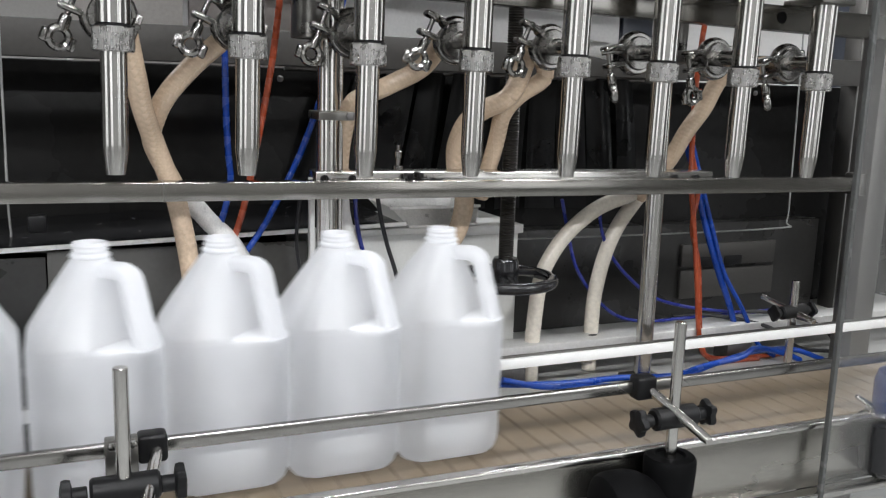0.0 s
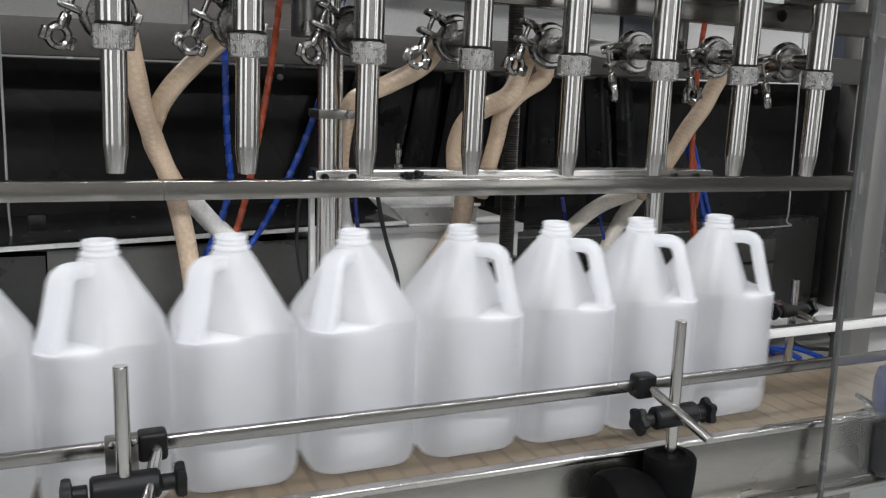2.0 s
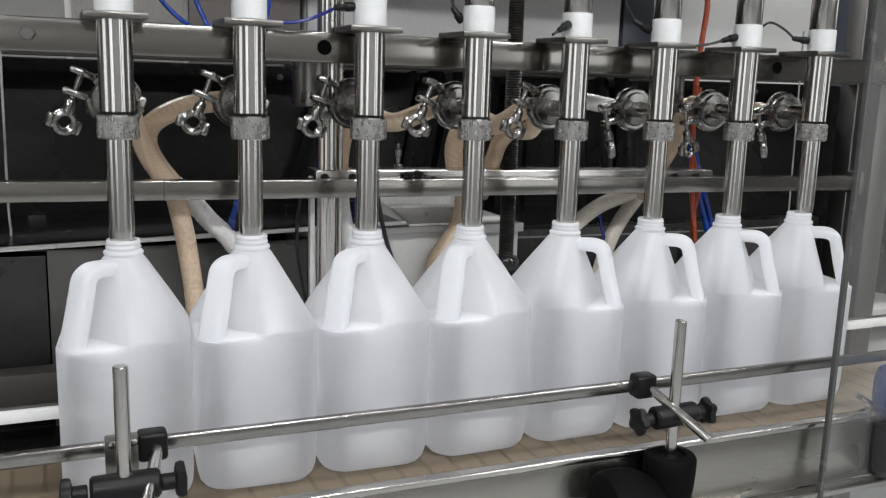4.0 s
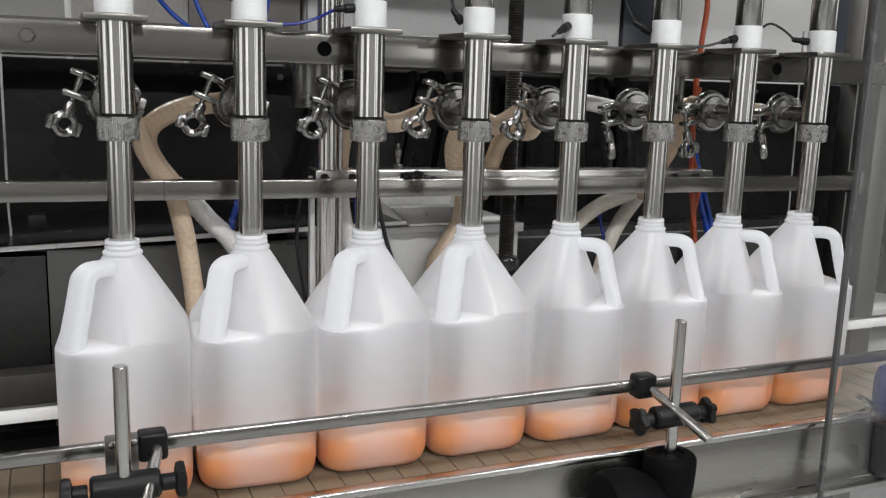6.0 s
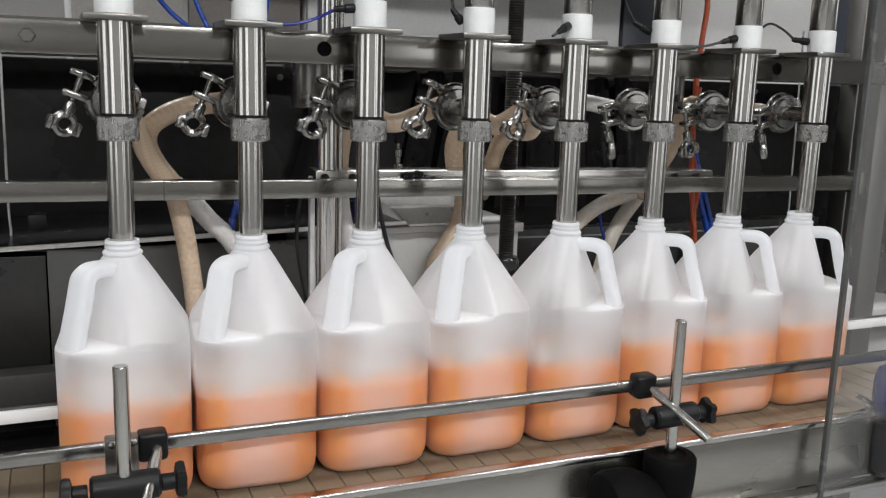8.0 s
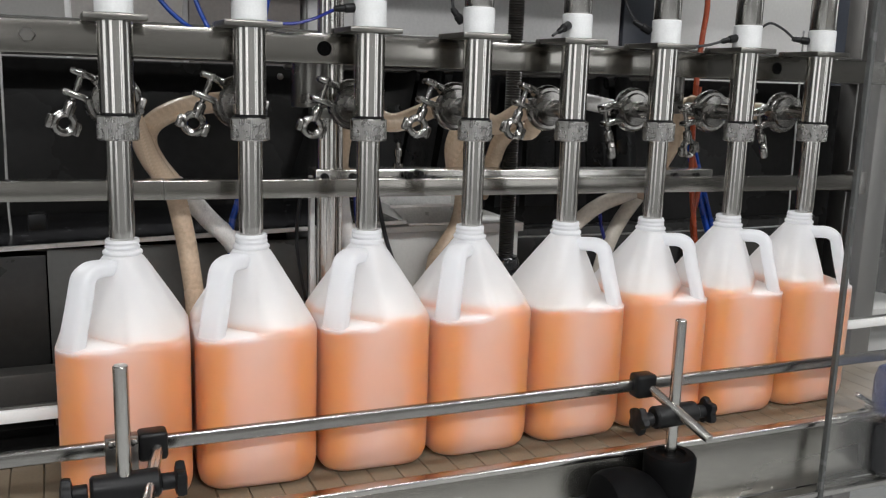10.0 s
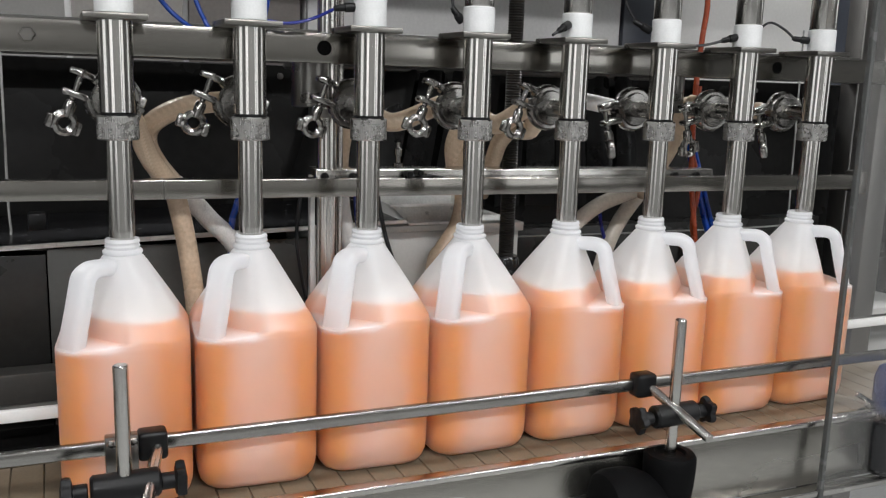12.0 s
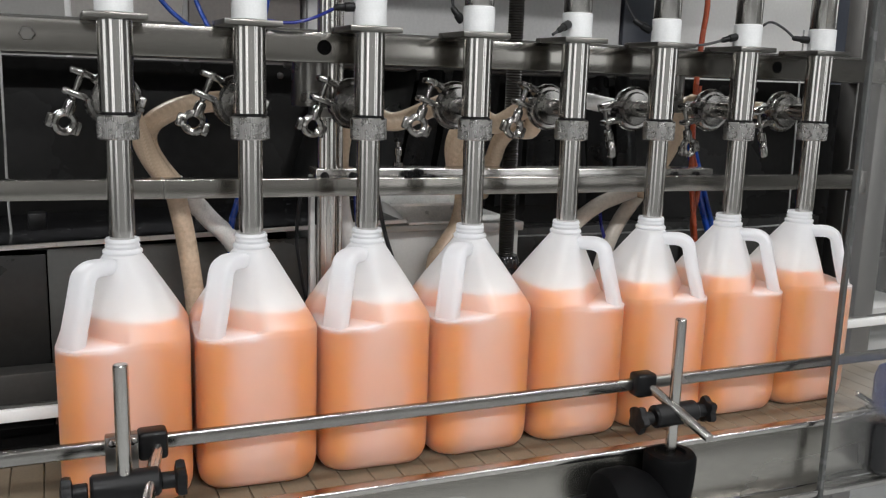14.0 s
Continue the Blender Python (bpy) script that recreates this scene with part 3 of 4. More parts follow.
NOZ = lathe(B(), [(0.0095, 0.2815), (0.0105, 0.282), (0.0108, 0.284), (0.0146, 0.312), (0.0147, 0.316), (0.0147, 0.449), (0.0175, 0.4492), (0.0193, 0.4505), (0.0193, 0.5515)], 40)
NOZ = mesh_of("nozzle", NOZ, TURNED)
COLLAR = mesh_of("collar", lathe(B(), [(0.0147, 0.4195), (0.0215, 0.4195), (0.0226, 0.421), (0.0226, 0.4455), (0.0215, 0.447), (0.0195, 0.447)], 112, None, knurl), KNURL)
SEAL = mesh_of("seal", lathe(B(), [(0.0190, 0.4470), (0.0196, 0.4472), (0.0196, 0.4492), (0.0190, 0.4494)], 32), BLACK)
FLANGE = mesh_of("flange_plate", box(B(), -0.034, 0.034, -0.028, 0.055, 0.552, 0.559, 0.0015), STEEL)
BUSH = mesh_of("bushing", lathe(B(), [(0.0195, 0.559), (0.0208, 0.56), (0.0208, 0.591), (0.0195, 0.592)], 36), BUSHWHITE)
CYL = mesh_of("cylinder", lathe(B(), [(0.0185, 0.592), (0.0196, 0.594), (0.0196, 0.80), (0.0185, 0.802)], 36), TURNED)
PORT = B()
lathe(PORT, [(0.0125, 0.012), (0.0125, 0.0565), (0.0235, 0.0572), (0.025, 0.060), (0.025, 0.078), (0.0235, 0.082), (0.013, 0.088), (0.0125, 0.125)], 28, pose(0, 0, 0.462, -90))
PORT = mesh_of("side_port", PORT, CAST)
RING = torus(B(), 0.0275, 0.0062, pose(0, 0.070, 0.474, 90), 36, 10, (20, 160), 1.5)
torus(RING, 0.0275, 0.0062, pose(0, 0.070, 0.474, 90), 36, 10, (200, 340), 1.5)
box(RING, -0.056, -0.026, 0.060, 0.080, 0.486, 0.494, 0.003, 2)
box(RING, -0.056, -0.026, 0.060, 0.080, 0.460, 0.468, 0.003, 2)
box(RING, 0.026, 0.036, 0.061, 0.079, 0.458, 0.490, 0.003, 2)
rod(RING, (0.033, 0.056, 0.474), (0.033, 0.084, 0.474), 0.004, 12)
RING = mesh_of("clamp_ring", RING, CAST)


def wing_nut():
    """Hinged bolt with an eye-shaped wing nut, hanging from its hinge at the origin."""
    bm = B()
    rod(bm, (0, -0.010, 0), (0, 0.010, 0), 0.0048, 12)
    rod(bm, (0, 0, 0.006), (0, 0, -0.034), 0.0036, 12)
    lathe(bm, [(0.0066, 0), (0.007, 0.003), (0.007, 0.016), (0.0055, 0.02)], 16, pose(0, 0, -0.054))
    torus(bm, 0.0115, 0.005, pose(0, 0, -0.062, 90), 24, 8, squash=1.25)
    for q in (-1, 1):
        x0, x1 = sorted((q * 0.011, q * 0.021))
        box(bm, x0, x1, -0.005, 0.005, -0.073, -0.056, 0.003, 2)
    return mesh_of("wing_nut", bm, CAST)


WING = wing_nut()


# plug and cable of each nozzle's sensor, from the bushing outwards
SENSORS = {
    1: [(-0.019, -0.005, 0.585), (-0.036, -0.010, 0.594), (-0.05, -0.005, 0.612), (-0.07, 0.0, 0.66)],
    2: [(-0.019, 0.0, 0.582), (-0.042, 0.004, 0.580), (-0.07, 0.02, 0.566), (-0.10, 0.03, 0.560), (-0.14, 0.04, 0.566)],
    3: [(-0.019, 0.01, 0.572), (-0.030, 0.015, 0.588), (-0.036, 0.02, 0.63), (-0.05, 0.03, 0.70)],
    4: [(-0.019, -0.010, 0.577), (-0.040, -0.020, 0.567), (-0.052, -0.024, 0.5605)],
    5: [(-0.019, 0.01, 0.575), (-0.040, 0.02, 0.588), (-0.06, 0.02, 0.62), (-0.08, 0.02, 0.70)],
    6: [(-0.019, 0.0, 0.574), (-0.040, 0.006, 0.568), (-0.07, 0.015, 0.560), (-0.115, 0.025, 0.557)],
    7: [(-0.019, 0.006, 0.575), (-0.037, 0.02, 0.578), (-0.052, 0.032, 0.594), (-0.068, 0.045, 0.602), (-0.081, 0.055, 0.586), (-0.085, 0.06, 0.556)],
}


def sensor_plug(i):
    a, b = Vector(SENSORS[i][0]), Vector(SENSORS[i][1])
    m, length = along(a, b)
    return lathe(B(), [(0.0042, 0), (0.0058, 0.002), (0.0058, length * 0.55), (0.0044, length * 0.6), (0.0042, length), (0.0024, length + 0.004)], 14, m)


for i in range(8):
    x = 0.15 * i
    n = part("nozzle", NOZ, None, head, "polished steel filling nozzle", hp(x))
    part("collar", COLLAR, None, n, "knurled steel collar")
    part("seal", SEAL, None, n, "black rubber seal")
    part("flange_plate", FLANGE, None, n)
    part("bushing", BUSH, None, n, "white plastic bushing")
    part("cylinder", CYL, None, n)
    part("side_port", PORT, None, n)
    lean = (21, 22, 19, 21, 19, -14, -12, -16)[i]
    roll = Matrix.Translation((0, 0.07, 0.462)) @ pose(0, 0, 0, 0, lean, 0)
    part("clamp_ring", RING, None, n, "hinged steel pipe clamp", roll @ Matrix.Translation((0, -0.07, -0.474)))
    part("wing_nut", WING, None, n, "cast wing nut on a hinged bolt", roll @ pose(-0.042 if i < 5 else -0.048, 0, 0.016 if i < 5 else 0.012, 0, 0, (20, -12, 8, -5, 6, 62, 10, 48)[i]))
    if i in SENSORS:
        part("sensor_plug", sensor_plug(i), BLACK, n, "black sensor plug")
        part("sensor_cable", tube(B(), SENSORS[i][1:], 0.002, 8, 6), NAVYTUBE if i == 2 else CABLE, n, "thin sensor cable")
    if i == 5:
        part("hose_stub", tube(B(), [(-0.002, 0.118, 0.463), (-0.028, 0.150, 0.470), (-0.060, 0.170, 0.474), (-0.096, 0.180, 0.472)], 0.012, 20, 10, 1.0, 0.09), BRAID, n, "short clear braided hose")
for pts in ([(0.049, 0.120, 0.603), (0.074, 0.115, 0.573), (0.092, 0.100, 0.556), (0.101, 0.095, 0.549)], [(0.101, 0.120, 0.610), (0.108, 0.115, 0.582), (0.117, 0.100, 0.557), (0.120, 0.095, 0.548)]):
    part("air_tube", tube(B(), pts, 0.003, 10, 4), BLUETUBE, head, "thin blue air tube", hp())
part("bearing_block", rod(B(), (0.265, 0.15, 0.455), (0.265, 0.15, 0.53), 0.026, 28), STEEL, head, m=hp())
part("bearing_block", rod(B(), (0.876, 0.15, 0.455), (0.876, 0.15, 0.53), 0.026, 28), STEEL, head, m=hp())

# ---- guide rails ----
rail = thing("front_guide_rail", "polished steel round guide rail before the jugs", "guide rail", "", pose(-0.13, -0.096, 0.0895))
part("rail", box(B(), -0.8, 1.35, -0.005, 0.005, -0.0085, 0.0085, 0.0035, 3, pose(0, 0, 0.0005, 0, 0, -1.12)), RAILSTEEL, rail)
rail2 = thing("rear_guide_rail", "white plastic guide strip on a steel back bar", "guide rail", "", pose(0, 0.08, 0.072))
part("strip", box(B(), -1.5, 2.0, 0, 0.009, -0.008, 0.008, 0.002), WHITEPLASTIC, rail2, "white plastic strip")
part("back_bar", box(B(), -1.5, 2.0, 0.009, 0.014, -0.009, 0.011, 0.001), STEEL, rail2)


def bracket(x, y, z_clamp, z_top, z_foot, rail_x, rail_y, rail_z, label, cup):
    """A post with a cross clamp, whose short rod holds the guide rail."""
    t = thing("rail_bracket", label, "rail bracket", "rail brackets", pose(x, y, z_clamp))
    part("post", rod(B(), (0, 0, z_foot - z_clamp), (0, 0, z_top - z_clamp), 0.0078, 24), POLISHED, t)
    c = part("cross_clamp", rod(B(), (-0.034, 0, 0.001), (0.036, 0, 0.001), 0.0155, 24, 0.003), BLACK, t, "black plastic cross clamp")
    for s in (-1, 1):
        k = B()
        rod(k, (s * 0.036, 0, 0), (s * 0.052, 0, 0), 0.009, 16)
        m, _ = along((s * 0.05, 0, 0), (s * 0.08, 0, 0))
        lathe(k, [(0.008, 0), (0.0165, 0.002), (0.0175, 0.007), (0.0165, 0.011), (0.006, 0.013)], 30, m, lambda i, _k: 0.16 * math.cos(i * 2 * math.pi / 6))
        part("star_knob", k, BLACK, c, "black star knob")
    part("rail_rod", rod(B(), (0.012, -0.062, -0.012), (rail_x - x + 0.006, rail_y - y, rail_z - z_clamp), 0.0068, 20), POLISHED, t)
    g = B()
    box(g, -0.016, 0.016, -0.012, 0.013, -0.016, 0.017, 0.005, 3, pose(rail_x - x, rail_y - y, rail_z - z_clamp))
    part("rail_grip", g, BLACK, t, "black plastic rail grip")
    if cup:
        base = z_foot - z_clamp
        part("foot_cup", lathe(B(), [(0.018, -0.16), (0.024, -0.13), (0.030, -0.085), (0.0345, -0.045), (0.036, -0.018), (0.036, -0.005), (0.033, 0.0), (0.022, 0.001), (0.020, -0.003)], 40, pose(0, 0, base + 0.004)), RUBBER, t, "black plastic foot cup")
        part("foot_knob", lathe(B(), [(0.02, -0.112), (0.034, -0.1105), (0.045, -0.105), (0.050, -0.094), (0.050, -0.066), (0.046, -0.05), (0.036, -0.03), (0.026, -0.012), (0.022, 0.0)], 36, pose(0, 0.0, base - 0.060, 0, 90, 0)), RUBBER, t, "black plastic clamping knob")
    return t


bracket(0.690, -0.158, 0.058, 0.193, 0.0, 0.666, -0.118, 0.091, "steel post with black clamp holding the front rail", True)
bracket(-0.017, -0.16, 0.070, 0.203, -0.05, 0.017, -0.103, 0.090, "steel post with black clamp holding the front rail", False)

# ---- rear things ----
screw = thing("lift_screw", "threaded height screw with a black handwheel", "hand wheel", "", pose(0.598, 0.175, 0))
bm = B()
prof = []
for k in range(120):
    z = 0.19 + k * 0.004
    prof += [(0.0112, z), (0.0128, z + 0.002)]
lathe(bm, prof, 20)
part("screw", bm, SCREWSTEEL, screw)
w = torus(B(), 0.078, 0.0095, pose(0, 0, 0.186), 48, 12)
lathe(w, [(0.02, 0.172), (0.022, 0.176), (0.022, 0.215), (0.019, 0.221)], 28)
for a in (20, 140, 260):
    rod(w, (0.015 * math.cos(radians(a)), 0.015 * math.sin(radians(a)), 0.196), (0.076 * math.cos(radians(a)), 0.076 * math.sin(radians(a)), 0.187), 0.007, 12)
part("handwheel", w, BLACKGLOSS, screw, "glossy black handwheel")

cab = thing("drive_box", "light grey metal drive box with a white rim", "metal box", "", pose(0, 0, 0))
part("body", box(B(), 0.30, 0.664, 0.255, 0.44, -0.012, 0.252, 0.004), GREYBOX, cab)
part("lid", box(B(), 0.296, 0.668, 0.250, 0.445, 0.252, 0.262, 0.002), GREYBOX, cab)
part("rim", box(B(), 0.56, 0.668, 0.246, 0.250, 0.247, 0.262, 0.001), WHITEPLASTIC, cab)
tbl = thing("shelf", "black-topped shelf, its steel front edge coloured bright as a glint", "shelf", "", pose(0, 0, 0))
TILT = pose(0.156, 0.25, 0.261, 0, -1.63, 0)
part("top", box(B(), -1.15, 0.29, 0.004, 0.29, -0.004, 0.002, 0.001), BLACKGLOSS, tbl, m=TILT)
part("edge", box(B(), -1.15, 0.297, -0.002, 0.003, -0.0032, 0.0036, 0.001), EDGEGLINT, tbl, "steel edge coloured bright as a glint", m=TILT)
part("front", box(B(), -1.0, -0.085, 0.258, 0.262, -0.012, 0.240, 0.001), SMOKED, tbl)
part("front", box(B(), -0.083, 0.29, 0.257, 0.262, -0.012, 0.248, 0.001), DIMGREY, tbl, "dull grey front sheet")
tray = thing("tray", "open folded sheet steel tray on the box", "tray", "", pose(0.52, 0.32, 0.263))
bm = B()
v0 = [bm.verts.new(p) for p in ((-0.06, -0.066, 0), (0.06, -0.066, 0), (0.06, 0.05, 0), (-0.06, 0.05, 0))]
v1 = [bm.verts.new(p) for p in ((-0.085, -0.045, 0.03), (0.075, -0.045, 0.03), (0.075, 0.07, 0.03), (-0.085, 0.07, 0.03))]
bm.faces.new(v0)
for i in range(4):
    bm.faces.new((v0[i], v0[(i + 1) % 4], v1[(i + 1) % 4], v1[i]))
bmesh.ops.solidify(bm, geom=bm.faces, thickness=0.003)
part("pan", bm, LITGALV, tray)
part("rim", box(B(), -0.088, 0.077, -0.0485, -0.0455, 0.027, 0.032, 0.001), EDGEGLINT, tray, "folded rim coloured bright as a glint")
part("fold", box(B(), -0.062, 0.062, -0.0695, -0.0665, -0.0005, 0.004, 0.001), EDGEGLINT, tray, "folded edge coloured bright as a glint")

# rear door outline
door = thing("rear_door", "dark acrylic rear door with rounded corners and pale edge", "machine door", "", pose(0, 0.35, 0))
pts = [(-0.13, 0, 0.62), (-0.131, 0, 0.42), (-0.13, 0, 0.262), (-0.11, 0, 0.232), (0.3, 0, 0.224), (0.9, 0, 0.214), (1.34, 0, 0.2135), (1.366, 0, 0.228), (1.368, 0, 0.3), (1.36, 0, 0.62)]
part("edge", tube(B(), pts, 0.0018, 8, 10), PALEEDGE, door, "pale cut edge")
guard = thing("guard_panel", "clear acrylic guard panel with a dark edge", "guard panel", "", pose(0, -0.16, 0))
part("sheet", box(B(), 0.985, 2.0, 0, 0.006, -0.16, 0.75, 0.001), ACRYLIC, guard)
part("edge", box(B(), 0.978, 0.985, -0.001, 0.007, -0.16, 0.75, 0.001), ACRYLICEDGE, guard, "dark edge")

# bright control cabinet behind the machine
cabi = thing("control_cabinet", "tall control cabinet with white, grey and slate doors", "cabinet", "", pose(1.35, 1.05, FLOOR_Z))
part("carcass", box(B(), -0.85, 1.0, 0.02, 0.5, 0.0, 2.1, 0.006), CABINET, cabi)
for a, b, enamel, look_word in ((-0.85, 0.04, CABINET, "grey"), (0.045, 0.155, SLATEENAMEL, "slate blue"), (0.16, 0.735, WHITEENAMEL, "white"), (0.74, 1.0, SLATEENAMEL, "slate blue")):
    d = part("door", box(B(), a + 0.004, b - 0.004, 0.0, 0.02, 0.06, 2.06, 0.003), enamel, cabi, look_word + " enamelled door")
    part("handle", box(B(), b - 0.06, b - 0.04, -0.02, 0.0, 1.0, 1.14, 0.004), BLACK, d, "black handle")
STONEENAMEL = surface("stone_enamel", (0.38, 0.355, 0.33), 0.42, 0, 0.14, 3, 120, 0.03)
TAUPE = surface("taupe_enamel", (0.19, 0.165, 0.15), 0.45, 0, 0.12, 4, 120, 0.03)
sto = thing("storage_cabinet", "tall storage cabinet with a stone grey and a taupe door", "cabinet", "", pose(0.24, 1.05, FLOOR_Z))
part("carcass", box(B(), -0.26, 0.25, 0.02, 0.5, 0.0, 2.1, 0.006), CABINET, sto)
for a, b, enamel, look_word in ((-0.26, -0.02, STONEENAMEL, "stone grey"), (-0.015, 0.25, TAUPE, "taupe")):
    d = part("door", box(B(), a + 0.004, b - 0.004, 0.0, 0.02, 0.06, 2.06, 0.003), enamel, sto, look_word + " enamelled door")
    part("handle", box(B(), b - 0.06, b - 0.04, -0.02, 0.0, 1.0, 1.14, 0.004), BLACK, d, "black handle")
# black strip curtain hanging behind the nozzles
cur = thing("strip_curtain", "black plastic strip curtain with soft folds", "curtain", "", pose(0.72, 0.53, 0.515))
for k in range(11):
    bm = B()
    x0, lean = -0.32 + 0.062 * k, 0.10 * (k - 5) / 5 - 0.05
    rows = []
    for r in range(9):
        u = r / 8
        row = []
        for c in range(7):
            v = c / 6
            row.append(bm.verts.new((x0 + (0.052 + 0.01 * u) * v + lean * u * 0.6, 0.012 * math.sin(v * math.pi + k) + 0.006 * math.sin(3 * u + k), -0.27 * u)))
        rows.append(row)
    for a, b in zip(rows, rows[1:]):
        for c in range(6):
            bm.faces.new((a[c], a[c + 1], b[c + 1], b[c]))
    bmesh.ops.solidify(bm, geom=bm.faces, thickness=0.002)
    part("strip", bm, CURTAIN, cur)
part("hanging_rod", rod(B(), (-0.4, 0, 0.0), (0.42, 0, 0.0), 0.006, 12), DARKSTEEL, cur)
# dark drawer unit seen through the rear opening
dr = thing("drawer_unit", "dark grey drawer unit behind the rear opening", "drawer unit", "", pose(1.2, 0.49, -0.012))
part("body", box(B(), -0.5, 0.42, 0.01, 0.06, 0.0, 0.215, 0.003), SMOKED, dr)
for z0, z1 in ((0.045, 0.11), (0.118, 0.17)):
    d = part("drawer_front", box(B(), 0.01, 0.28, 0.0, 0.01, z0, z1, 0.002), BEAMGREY, dr)
# raised black patches stand in for the shade inside two recesses
part("recess_patch", box(B(), 0.06, 0.11, -0.002, 0.0, 0.118, 0.14, 0.0005), BLACK, dr)
part("recess_patch", box(B(), 0.13, 0.18, -0.002, 0.0, 0.118, 0.14, 0.0005), BLACK, dr)

# clamps, bolts and fittings on the columns and beam
stop = thing("column_stop", "clamped steel stop plate on the guide column", "stop plate", "", pose(0.291, 0.15, 0.447))
part("plate", box(B(), -0.022, 0.03, -0.03, 0.026, -0.006, 0.006, 0.0015), STEEL, stop)
part("bolt", lathe(B(), [(0.006, 0), (0.006, 0.006), (0.0045, 0.007)], 6, pose(0.022, -0.03, 0, 90)), DARKSTEEL, stop, "dark clamping bolt")
fit = thing("air_fitting", "small steel air fitting on the tie beam", "fitting", "", pose(0.413, 0.19, 0.362))
part("stem", lathe(B(), [(0.008, 0), (0.008, 0.008), (0.004, 0.009), (0.004, 0.02), (0.006, 0.021), (0.006, 0.03), (0.003, 0.032), (0.003, 0.04)], 14), CAST, fit)
val = thing("valve_cluster", "small black valve knobs on the crossbar", "valve", "", pose(0.424, 0.112, 0.3605))
bm = B()
for vx, vz in ((-0.024, 0.002), (-0.008, 0.004), (0.012, -0.004)):
    rod(bm, (vx, -0.010, vz), (vx, 0.010, vz), 0.0048, 12)
rod(bm, (-0.03, 0, -0.003), (0.03, 0, -0.006), 0.004, 10)
part("knobs", bm, BLACK, val)
latch = thing("panel_knob", "black square knob on the shelf", "knob", "", pose(-0.093, 0.27, 0.2745))
part("knob", box(B(), -0.012, 0.012, -0.012, 0.012, 0, 0.024, 0.003), BLACK, latch)

# rear rail bracket
rb = thing("rear_rail_bracket", "steel post with black clamp holding the rear rail", "rail bracket", "rail brackets", pose(1.163, 0.11, 0.0))
part("post", rod(B(), (0, 0, -0.012), (0, 0, 0.162), 0.0075, 20), POLISHED, rb)
c = part("cross_clamp", rod(B(), (-0.03, 0, 0.103), (0.03, 0, 0.105), 0.0125, 20, 0.003), BLACK, rb, "black plastic cross clamp")
for q in (-1, 1):
    k = B()
    m, _ = along((q * 0.03, 0, 0.104), (q * 0.06, 0, 0.104))
    lathe(k, [(0.006, 0), (0.007, 0.008), (0.0135, 0.010), (0.014, 0.016), (0.005, 0.018)], 24, m, lambda i, _k: 0.14 * math.cos(i * 2 * math.pi / 6))
    part("star_knob", k, BLACK, c, "black star knob")
part("cross_rod", rod(B(), (0.008, -0.045, 0.095), (-0.01, 0.07, 0.118), 0.0052, 16), POLISHED, rb)
adj = thing("adjusting_bolt", "small steel adjusting bolt at the conveyor edge", "bolt", "", pose(-0.078, -0.15, 0.0))
part("shank", rod(B(), (0, 0.03, 0.035), (0, -0.012, 0.05), 0.006, 14), CAST, adj)
part("hex_head", lathe(B(), [(0.010, 0), (0.010, 0.008), (0.008, 0.0095)], 6, along((0, -0.012, 0.05), (0, -0.03, 0.056))[0]), CAST, adj)
part("stand", rod(B(), (0, 0.026, -0.03), (0, 0.026, 0.04), 0.008, 14), CAST, adj)
# small fittings by the front posts
blk = part("joint_block", box(B(), -0.016, 0.018, -0.006, 0.008, -0.024, 0.02, 0.002), STEEL, rail, "small steel joint block", pose(0.113, -0.019, 0.0005))
for bx in (-0.009, 0.0125):
    part("bolt", lathe(B(), [(0.005, 0), (0.005, 0.006), (0.0035, 0.007)], 6, pose(bx, -0.006, 0.014, 90)), CAST, blk)


reg = thing("air_regulator", "blue clear-bowled air regulator on a black foot", "air regulator", "", pose(1.128, -0.150, 0.0))
part("foot_cup", lathe(B(), [(0.03, -0.09), (0.042, -0.078), (0.046, -0.03), (0.046, -0.004), (0.042, 0.0)], 32, pose(-0.012, 0.0, 0.0)), BLACKGLOSS, reg, "black plastic foot")
part("ring", lathe(B(), [(0.040, 0.0), (0.047, 0.001), (0.047, 0.006), (0.040, 0.008)], 32, pose(0.008, 0, 0)), POLISHED, reg, "steel clamping ring")
part("bowl", lathe(B(), [(0.036, 0.008), (0.041, 0.02), (0.041, 0.055), (0.036, 0.072), (0.02, 0.082)], 32, pose(0.012, 0, 0)), BLUEBOWL, reg, "blue clear plastic bowl")
part("arm", rod(B(), (-0.005, 0.02, 0.004), (-0.05, 0.03, 0.03), 0.004, 12), POLISHED, reg)

# ---- hoses and tubes ----


def hose(label, points, r, mat, category="hose", group="product hoses", name="hose", seg=16, flat=1.0, noise_ring=0.0):
    base = Vector(points[-1])
    bm = tube(B(), [Vector(p) - base for p in points], r, seg, 8, flat, noise_ring)
    return solid(name, bm, mat, label, category, group, m=Matrix.Translation(base))


